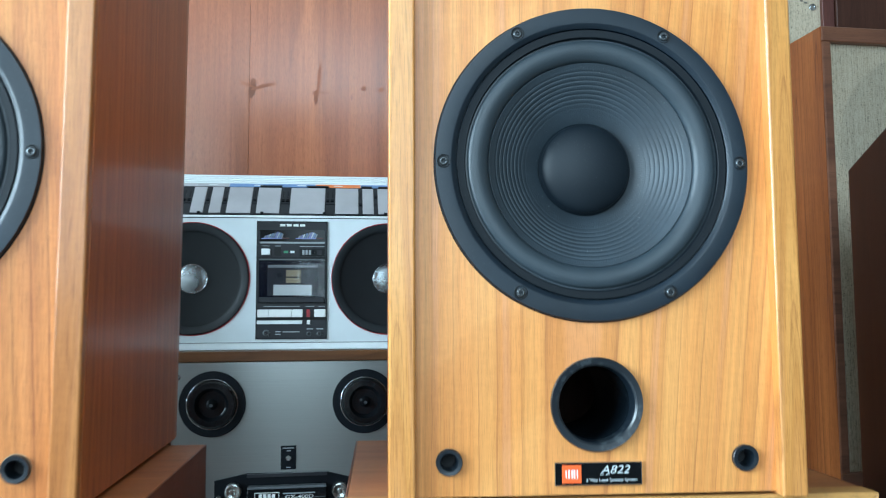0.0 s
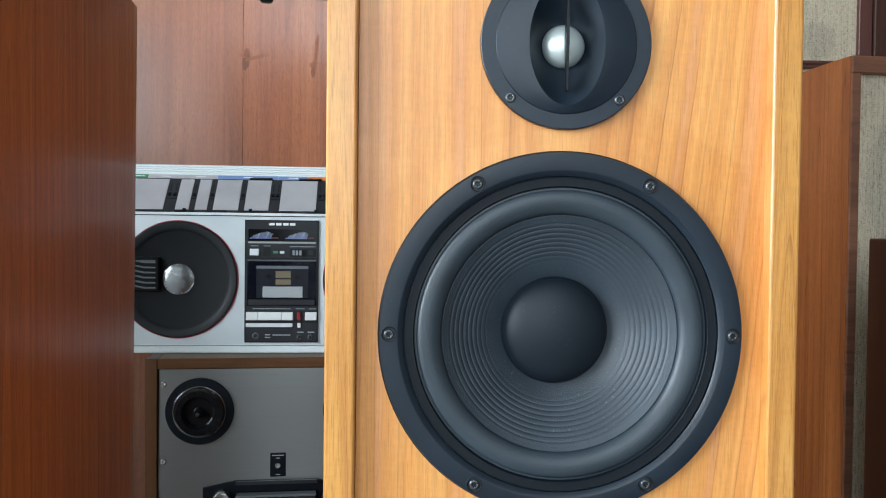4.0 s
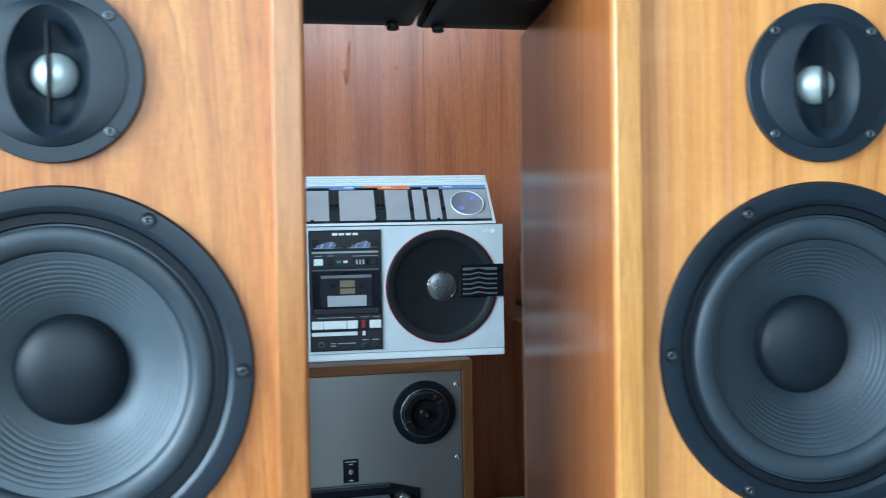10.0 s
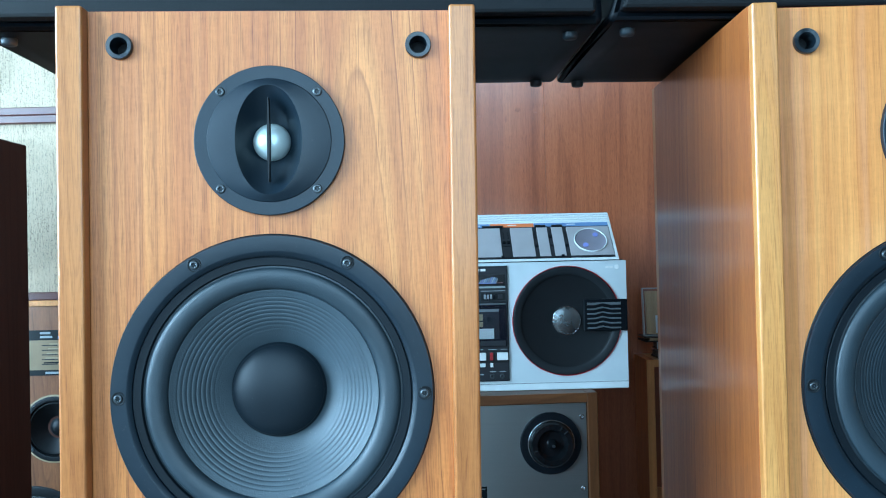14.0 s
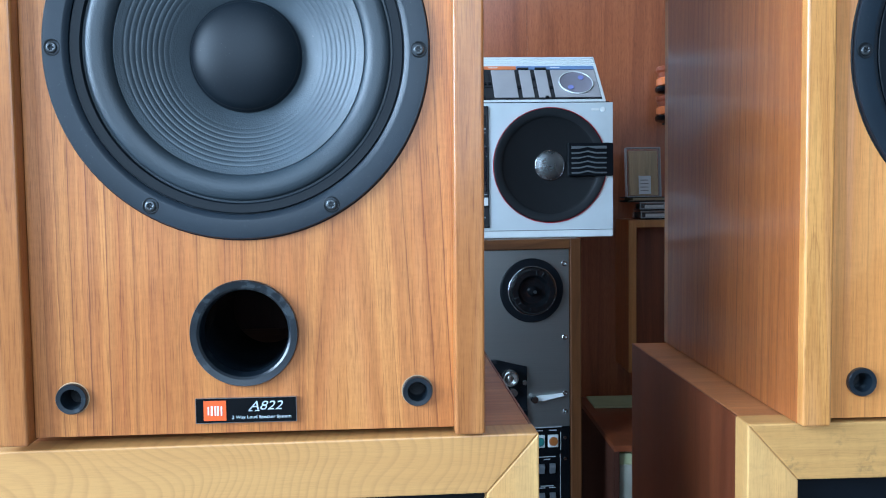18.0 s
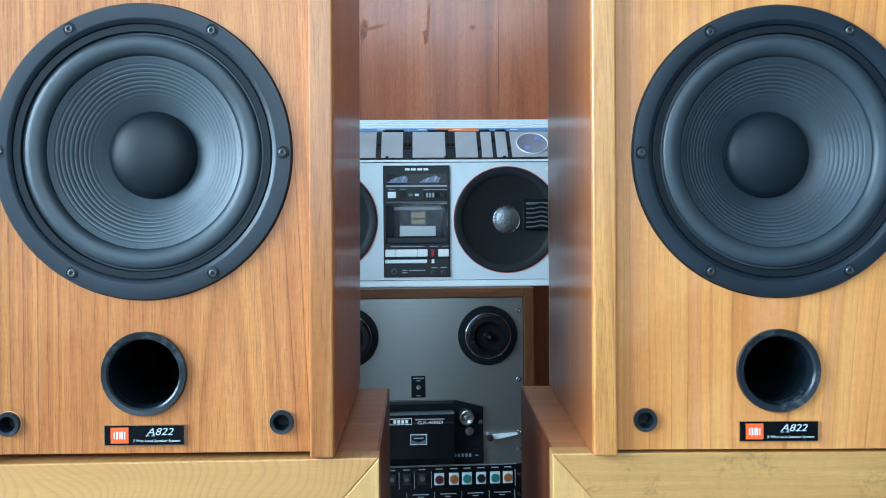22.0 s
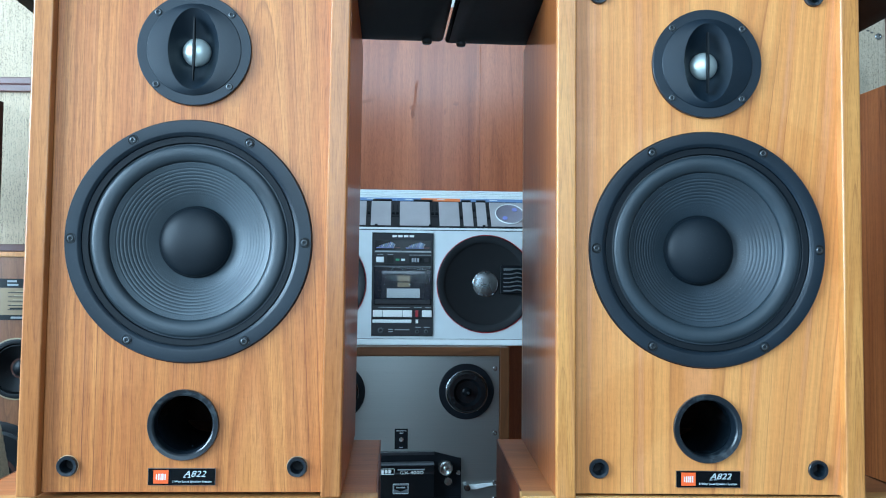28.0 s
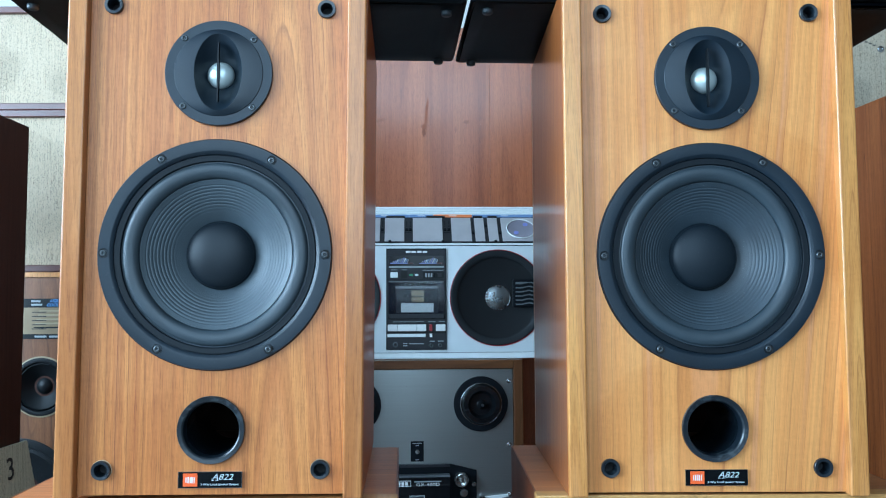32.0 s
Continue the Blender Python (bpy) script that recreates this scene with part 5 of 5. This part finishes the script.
for x in (0.0019, 0.0575, 0.1131, 0.1675):
    for dx, zz, hw in ((0, 0.3436, 0.0165), (0, 0.3384, 0.0060), (0, 0.2868, 0.0125), (-0.010, 0.2832, 0.0062), (0.010, 0.2832, 0.0062)):
        slab("print_bar", x + dx - hw, x + dx + hw, zz - 0.0008, zz + 0.0008, -0.0016, -0.0005, "dim", cpn)
    for dx in (-0.0105, 0.0105):
        for zz in (0.3205, 0.2640):
            rk = part("rocker_key", prism_x([(-0.0005, zz - 0.0095), (-0.0030, zz - 0.0095), (-0.0075, zz + 0.0030), (-0.0070, zz + 0.0095), (-0.0005, zz + 0.0095)], x + dx - 0.0054, x + dx + 0.0054, 0.0006), "reel_grey", cpn, "grey rocker key")
for zz in (0.3790, 0.3385):
    pin("panel_screw", 0.2029, zz, 0.0036, -0.0030, 0.0, "chrome", cpn)
settle(tape, RB)
stand = thing("low_stand", pose(-0.330, 1.003, 0, 0, 0, 5.5), "plain dark wooden stand below the tape recorder", "stand")
part("top", box(-0.24, 0.24, 0.0, 0.22, RB - 0.02, RB - 0.0002, 0.002, 1), "darkwood", stand)
for x in (-0.24, 0.22):
    part("side", box(x, x + 0.02, 0.002, 0.218, 0, RB - 0.02), "darkwood", stand)


# ---- the open cubby on the panelling, with cassettes ----
cub = thing("wall_cubby", pose(0.070, 1.328, 0.434), "open cherry box shelf fixed to the panelling", "shelf")
W, H, D, th = 0.30, 0.3475, 0.1318, 0.0175
for x in (0, W - th):
    part("side", box(x, x + th, 0.0015, D, 0, H), "side_red", cub)
    part("edging", box(x, x + th, 0, 0.0015, 0, H, 0.0004, 1), "cubby", cub, "pale front edging")
for z0, z1 in ((H - 0.0165, H), (0, 0.0175)):
    part("top" if z0 else "bottom", box(th, W - th, 0.0015, D, z0, z1), "cubby", cub)
    part("edging", box(th, W - th, 0, 0.0015, z0, z1, 0.0004, 1), "cubby", cub, "pale front edging")
part("back", box(th, W - th, D - 0.006, D - 0.0005, 0.0175, H - 0.0165), "cab_side", cub)
ZC = 0.434 + H
stack = [("cassette_case", 0.100, 1.338, 0.1090, 0.070, 0.0200, "clear", 2.0), ("cassette_case", 0.097, 1.336, 0.1080, 0.070, 0.0195, "clear", -3.0)]
z = ZC + 0.0003
for i, (nm, x, y, w, d, h, mt, rz) in enumerate(stack):
    t = thing(nm, pose(x, y, z, 0, 0, rz), "clear plastic cassette case with dark insert, lying in a stack", "cassette", "cassettes on the cubby")
    part("tray", box(0.001, w - 0.001, 0.001, d - 0.001, 0.0, 0.0035), "gloss", t)
    part("insert", box(0.004, w - 0.004, 0.004, d - 0.002, 0.004, h - 0.004), "panel_dark", t, "dark paper insert")
    part("spine_print", box(0.012, w - 0.02, 0.0030, 0.0042, 0.0065, h - 0.0065), "white", t)
    part("lid", box(0, w, 0, d, 0.0036, h, 0.0008, 1), "clear", t, "clear plastic lid")
    # pale bars stand in for highlights along the lid's edges
    for ez in (0.0036, h - 0.0016):
        part("lid_edge", box(-0.0004, w + 0.0004, -0.0006, 0.0006, ez, ez + 0.0018), "edge_glint", t)
    for ex in (0.0, w * 0.5, w - 0.002):
        part("lid_edge", box(ex, ex + 0.002, -0.0006, 0.0006, 0.0054, h - 0.0016), "edge_glint", t)
    z += h + 0.0003
tray = thing("small_booklet", pose(0.071, 1.334, z, 0, 0, 2), "dark folded booklet with pale pages on the cassettes", "booklet")
part("cover", box(0, 0.092, 0, 0.075, 0, 0.0040), "gasket", tray)
part("pages", box(0.010, 0.092, -0.002, 0.07, 0.0040, 0.0095), "tan", tray)
part("top_cover", box(0.0, 0.084, 0.003, 0.075, 0.0095, 0.0118), "panel_dark", tray)
z += 0.0120
up = thing("upright_cassette", pose(0.078, 1.366, z, -6, 0, 0), "upright clear cassette case with brown card and white label", "cassette", "cassettes on the cubby")
part("card", box(0.004, 0.070, 0.002, 0.010, 0.004, 0.106), "card", up, "brown striped paper card")
part("case", box(-0.003, 0.077, 0, 0.014, 0, 0.114, 0.0010, 1), "clear", up, "clear plastic case")
# pale bars round the case imitate its edge highlights
for x0, x1, z0, z1 in ((-0.0032, -0.0012, 0.0, 0.114), (0.0752, 0.0772, 0.0, 0.114), (-0.0012, 0.0752, 0.1122, 0.1142), (-0.0012, 0.0752, 0.0, 0.002)):
    part("case_edge", box(x0, x1, -0.0005, 0.0145, z0, z1), "edge_glint", up)
wl = part("white_label", box(0.025, 0.053, -0.0012, -0.0002, 0.006, 0.048), "paper_white", up, "small white label")
for k in range(4):
    part("print_bar", box(0.029, 0.047, -0.0016, -0.0010, 0.013 + k * 0.008, 0.0150 + k * 0.008), "dim", wl)

rl = thing("plastic_reel", pose(0.262, 1.392, 0.4520, 0, 0, 0), "grey plastic tape reel with white label, upright in the cubby", "tape reel")
smooth_by_angle(part("flange", lathe([(0.0, -0.004), (0.070, -0.004), (0.074, -0.002), (0.074, 0.002), (0.070, 0.004), (0.0, 0.004)], 0, 0.0742, 48), "reel_grey", rl, "grey plastic disc"), 30)
part("white_label", box(-0.066, -0.050, -0.0048, -0.0040, 0.058, 0.082), "paper_white", rl)
lamp = thing("orange_wall_lamp", pose(0.199, 1.395, 1.0040), "two orange glass cups in black holders on the panelling", "wall lamp")
part("back_plate", box(-0.018, 0.018, 0.040, 0.0646, 0.0, 0.14, 0.003, 1), "gasket", lamp)
for k in range(2):
    b = 0.002 + k * 0.066
    hold = smooth_by_angle(part("holder", lathe_z([(0.0, b), (0.040, b), (0.048, b + 0.003), (0.050, b + 0.007), (0.050, b + 0.013), (0.046, b + 0.015), (0.0, b + 0.015)], 0, 0, 40), "gloss", lamp, "black ring holder"), 35)
    cup = smooth_by_angle(part("cup", lathe_z([(0.0, b + 0.0152), (0.043, b + 0.0152), (0.0475, b + 0.017), (0.0480, b + 0.031), (0.0450, b + 0.0345), (0, b + 0.0345)], 0, 0, 40), "jar", lamp, "shiny orange glass cup"), 35)
    smooth_by_angle(part("collar", lathe_z([(0.0, b + 0.0346), (0.0430, b + 0.0346), (0.0440, b + 0.046), (0.0475, b + 0.050), (0.0480, b + 0.058), (0.0450, b + 0.061), (0.0400, b + 0.059), (0, b + 0.056)], 0, 0, 40), "jar_dark", cup, "dark red-brown collar"), 35)

# ---- the low cabinet with books ----
low = thing("low_book_cabinet", pose(-0.039, 0.998, 0), "low red-brown cabinet, open in front, with books inside", "cabinet")
part("top", box(0, 0.36, 0, 0.38, 0.356, 0.368, 0.001, 1), "cab_side", low)
part("side", box(0, 0.010, 0, 0.38, 0, 0.356), "darkwood", low)
part("side", box(0.350, 0.36, 0, 0.38, 0, 0.356), "darkwood", low)
part("bottom", box(0.010, 0.350, 0.0, 0.38, 0.0, 0.015), "cab_side", low)
part("back", box(0.010, 0.350, 0.37, 0.38, 0.015, 0.356), "cab_side", low)
slip = thing("paper_slip", pose(-0.020, 1.270, 0.3683), "flat sage-green card lying on the low cabinet", "card")
part("card", box(0, 0.28, 0, 0.095, 0, 0.004), "sage", slip)
for i, (x0, x1, y0, zt, mt, lab) in enumerate(((0.0115, 0.110, 0.012, 0.349, "sage", "pale green boxed book standing in the low cabinet"), (0.1110, 0.170, 0.010, 0.330, "beige", "beige book standing in the low cabinet"))):
    bk = thing("book", pose(-0.039 + x0, 0.998 + y0, 0.0152), lab, "book", "books in the low cabinet")
    w, h = x1 - x0, zt - 0.0152
    part("cover", box(0, w, 0, 0.2, 0, h, 0.0015, 1), mt, bk)
    if i == 0:
        part("sleeve", box(0.001, w + 0.0005, -0.003, 0.19, 0.0, h - 0.021, 0.001, 1), "beige", bk, "grey-beige sleeve")
        part("cover_picture", box(0.042, w - 0.006, -0.0036, -0.0030, 0.12, h - 0.034), "book_blue", bk)


# ---- cloth-fronted loudspeakers stacked at the sides ----
def cloth_speaker(x0, x1, y, z0, z1, cloth, side, frame_mat, rail_mat, holes, label, group, depth=0.30, fw=0.016, th=0.016, badge=None, yaw=0.0):
    w, h = x1 - x0, z1 - z0
    c = thing("cloth_front_loudspeaker", pose(x0, y, z0, 0, 0, yaw), label, "loudspeaker", group)
    part("top_rail", box(0, w, -0.002, 0.02, h - th, h, 0.0015, 1), rail_mat, c, "dark wooden rail")
    part("bottom_rail", box(0, w, -0.002, 0.02, 0, th, 0.0015, 1), rail_mat, c, "dark wooden rail")
    for a in (0, w - fw):
        part("stile", box(a, a + fw, -0.002, 0.02, th, h - th, 0.0012, 1), frame_mat, c)
    part("case", box(0.0004, w - 0.0004, 0.02, depth, 0.0004, h - 0.0004, 0.001, 1), side, c, "veneered case")
    part("grille_cloth", box(fw, w - fw, 0.0080, 0.0090, th, h - th), cloth, c, "woven linen grille cloth")
    for a in (-0.0006, w - 0.0002):
        part("side_veneer", box(a, a + 0.0008, 0.0005, depth - 0.002, 0.0004, h - 0.0004), side, c)
    bd = part("board", box(fw, w - fw, 0.0130, 0.0170, th, h - th), "board", c)
    for hx, hz, r in holes:
        part("driver", lathe([(r, 0.0132), (r, 0.0122), (r - 0.004, 0.0118), (0, 0.0122)], hx - x0, hz - z0, 48), "board_hole", bd)
    if badge:
        bx, bz = badge[0] - x0, badge[1] - z0
        bg = part("badge", lathe([(0.0075, 0.0080), (0.0075, 0.0058), (0.0045, 0.0050), (0.0040, 0.0068), (0, 0.0068)], bx + 0.006, bz - 0.008, 24), "chrome", c, "small chrome script badge")
        for k in range(3):
            part("script_bar", box(bx - 0.030 + k * 0.009, bx - 0.024 + k * 0.009, 0.0058, 0.0080, bz + 0.008 - k * 0.004, bz + 0.0105 - k * 0.004), "chrome", bg)
    return c


gl, gr = "stacked loudspeakers beside the reddish one", "stacked loudspeakers beside the golden one"
cloth_speaker(-1.47, -1.06, 1.058, 0.9615, 1.3385, "linen", "darkwood", "rose", "rose_x", [(-1.262, 1.157, 0.136)], "cream linen-fronted loudspeaker with dark red frame, on a wooden one", gl)
cloth_speaker(-1.47, -1.06, 1.058, 1.3390, 1.585, "linen", "darkwood", "rose", "rose_x", [(-1.308, 1.446, 0.046), (-1.165, 1.405, 0.030)], "cream linen-fronted loudspeaker with dark red frame, on another", gl)
cloth_speaker(0.40, 0.797, 1.058, 0.9615, 1.3238, "linen_grey", "darkwood", "rose", "rose_x", [(0.60, 1.157, 0.13)], "grey linen-fronted loudspeaker with dark red frame", gr, th=0.0075)
cloth_speaker(0.40, 0.797, 1.058, 1.3240, 1.585, "linen_grey", "darkwood", "rose", "rose_x", [(0.6966, 1.374, 0.036)], "grey linen-fronted loudspeaker with dark frame and chrome badge", gr, badge=(0.748, 1.4825), fw=0.026, th=0.0075)
cloth_speaker(0.444, 0.82, 0.482, 0.593, 1.215, "linen_grey", "teak", "teak_x", "teak_x", [(0.60, 1.06, 0.125), (0.62, 0.78, 0.13)], "tall teak loudspeaker with grey linen front, on a base cabinet", gr, depth=0.34, fw=0.0125, th=0.0215, yaw=5.0)
base = thing("base_cabinet", pose(0.444, 0.482, 0, 0, 0, 5.0), "plain dark cabinet below the teak loudspeaker", "cabinet")
part("body", box(0, 0.376, 0, 0.34, 0, 0.5928, 0.002, 1), "darkwood", base)
base = thing("base_cabinet", pose(0.40, 1.058, 0), "plain dark cabinet below the linen-fronted loudspeakers", "cabinet")
part("body", box(0, 0.397, 0, 0.30, 0, 0.9612, 0.002, 1), "darkwood", base)
nb = thing("brown_cabinet", pose(0.7985, 1.05, 0), "plain dark brown wooden cabinet beside the linen-fronted loudspeakers", "cabinet")
part("body", box(0, 0.4, 0, 0.3, 0, 1.62, 0.002, 1), "darkwood", nb)

# the wooden monitor with two round drivers
mon = thing("monitor_loudspeaker", pose(-1.425, 1.060, 0), "walnut monitor loudspeaker with black drivers and gold badge plate", "loudspeaker", gl)
W, H = 0.36, 0.961
mx = lambda v: v + 1.425
part("body", box(0, W, 0.018, 0.30, 0, H, 0.001, 1), "darkwood", mon)
part("front_board", holed(0.0, W, 0.0, H, 0.0, 0.018, [(mx(-1.189), 0.700, 0.064), (mx(-1.235), 0.455, 0.128), (mx(-1.128), 0.919, 0.006)]), "oak", mon, "walnut veneered front board")
part("top_lip", box(-0.004, W + 0.004, -0.004, 0.016, H - 0.012, H - 0.0003, 0.001, 1), "cubby", mon)
for cx, cz, r, nm in ((mx(-1.189), 0.700, 0.0655, "midrange"), (mx(-1.235), 0.455, 0.130, "woofer")):
    dr = smooth_by_angle(part(nm, lathe([(r - 0.003, 0.006), (r, 0.0), (r, -0.003), (r - 0.003, -0.004), (r * 0.86, -0.003), (r * 0.84, 0.002), (r * 0.78, -0.001), (r * 0.72, 0.003), (r * 0.30, 0.020), (r * 0.27, 0.016), (r * 0.12, 0.010), (0, 0.009)], cx, cz, 56), "gasket", mon, "black cone driver"), 35)
    if nm == "midrange":
        part("gold_ring", lathe([(r + 0.0035, 0.0), (r + 0.0035, -0.002), (r + 0.0005, -0.0026), (r + 0.0002, 0.0)], cx, cz, 56), "tan", dr, "thin pale ring")
    put_screws(dr, [(cx + r * 0.92 * math.cos(a), cz + r * 0.92 * math.sin(a)) for a in (0.7, 2.3, 3.9, 5.5)], 0.003, -0.004)
pin("grille_socket", mx(-1.128), 0.919, 0.0085, -0.002, 0.012, "gasket", mon)
pl = part("badge_plate", box(mx(-1.300), mx(-1.136), -0.002, 0.001, 0.809, 0.900, 0.0005, 1), "gold", mon, "gold and black badge plate")
part("black_band", box(mx(-1.3005), mx(-1.1355), -0.0026, -0.001, 0.880, 0.9005), "gasket", pl)
part("black_band", box(mx(-1.3005), mx(-1.1355), -0.0026, -0.001, 0.8085, 0.8195), "gasket", pl)
lettering("blue_words", "LIQUID\nCOOLED", 0.0098, mx(-1.1400), -0.0028, 0.8905, "cold_blue", pl, 0.0002, 0.25, "RIGHT", 1.0)
for k in range(5):
    zz = 0.833 + k * 0.0095
    part("tapered_bar", prism([(mx(-1.208 + 0.006 * k * 0.5), zz), (mx(-1.142), zz - 0.0006), (mx(-1.142), zz + 0.0036), (mx(-1.208 + 0.006 * k * 0.5), zz + 0.0024)], -0.0026, -0.001), "gasket" if k < 1 else "tan", pl)
    part("tick_bar", box(mx(-1.212), mx(-1.180), -0.0030, -0.001, zz - 0.0026, zz - 0.0008), "ink", pl)
for a, b, zz in ((-1.215, -1.194, 0.8945), (-1.215, -1.190, 0.8865), (-1.205, -1.178, 0.8138), (-1.172, -1.140, 0.8138)):
    part("print_bar", box(mx(a), mx(b), -0.0030, -0.001, zz - 0.0022, zz + 0.0022), "dim", pl)

# a loose cream grille panel that leans on the dark box
gp = thing("leaning_grille_panel", pose(-1.040, 0.50, 0, 0, -3.0, 0), "cream perforated cloth panel marked 3, leaning on the dark box", "panel")
teeth = [(0.0, 0.0), (0.0, 0.628)]
for k in range(40):
    zz = 0.628 - 0.628 * k / 40
    edge = 0.262 + 0.085 * (0.628 - zz) / 0.3
    teeth += [(edge, zz), (edge + 0.004, zz - 0.0078)]
bm = prism_x([(yy, zz) for yy, zz in teeth], 0.0, 0.006)
part("cloth_board", bm, "weave", gp, "cream cloth with pinked edge")
num = lettering("number", "3", 0.058, 0, 0, 0, "ink", gp, 0.0003)
num.data.transform(pose(0.0066, 0.200, 0.585, 0, 0, 0) @ Matrix.Rotation(radians(90), 4, "Z") @ Matrix.Rotation(radians(-8), 4, "Y"))

# dark boxes beside the stacks
db = thing("dark_loudspeaker_box", pose(-1.076, 0.755, 0), "tall dark walnut loudspeaker box", "loudspeaker")
part("body", box(-0.3395, -0.0005, -0.345, 0, 0, 1.2315, 0.0015, 1), "darkwood", db, "dark veneered body")
part("front_frame", box(-0.34, 0, -0.36, -0.3455, 0, 1.232, 0.0015, 1), "darkwood", db, "dark front frame")
db = thing("dark_loudspeaker_box", pose(0.395, 0.350, 0, 0, 0, -22.4), "dark walnut loudspeaker box before the teak loudspeaker", "loudspeaker")
part("body", box(0.0005, 0.2695, -0.285, 0, 0, 0.9915, 0.0015, 1), "darkwood", db, "dark veneered body")
part("front_frame", box(0, 0.27, -0.30, -0.2855, 0, 0.992, 0.0015, 1), "darkwood", db, "dark front frame")
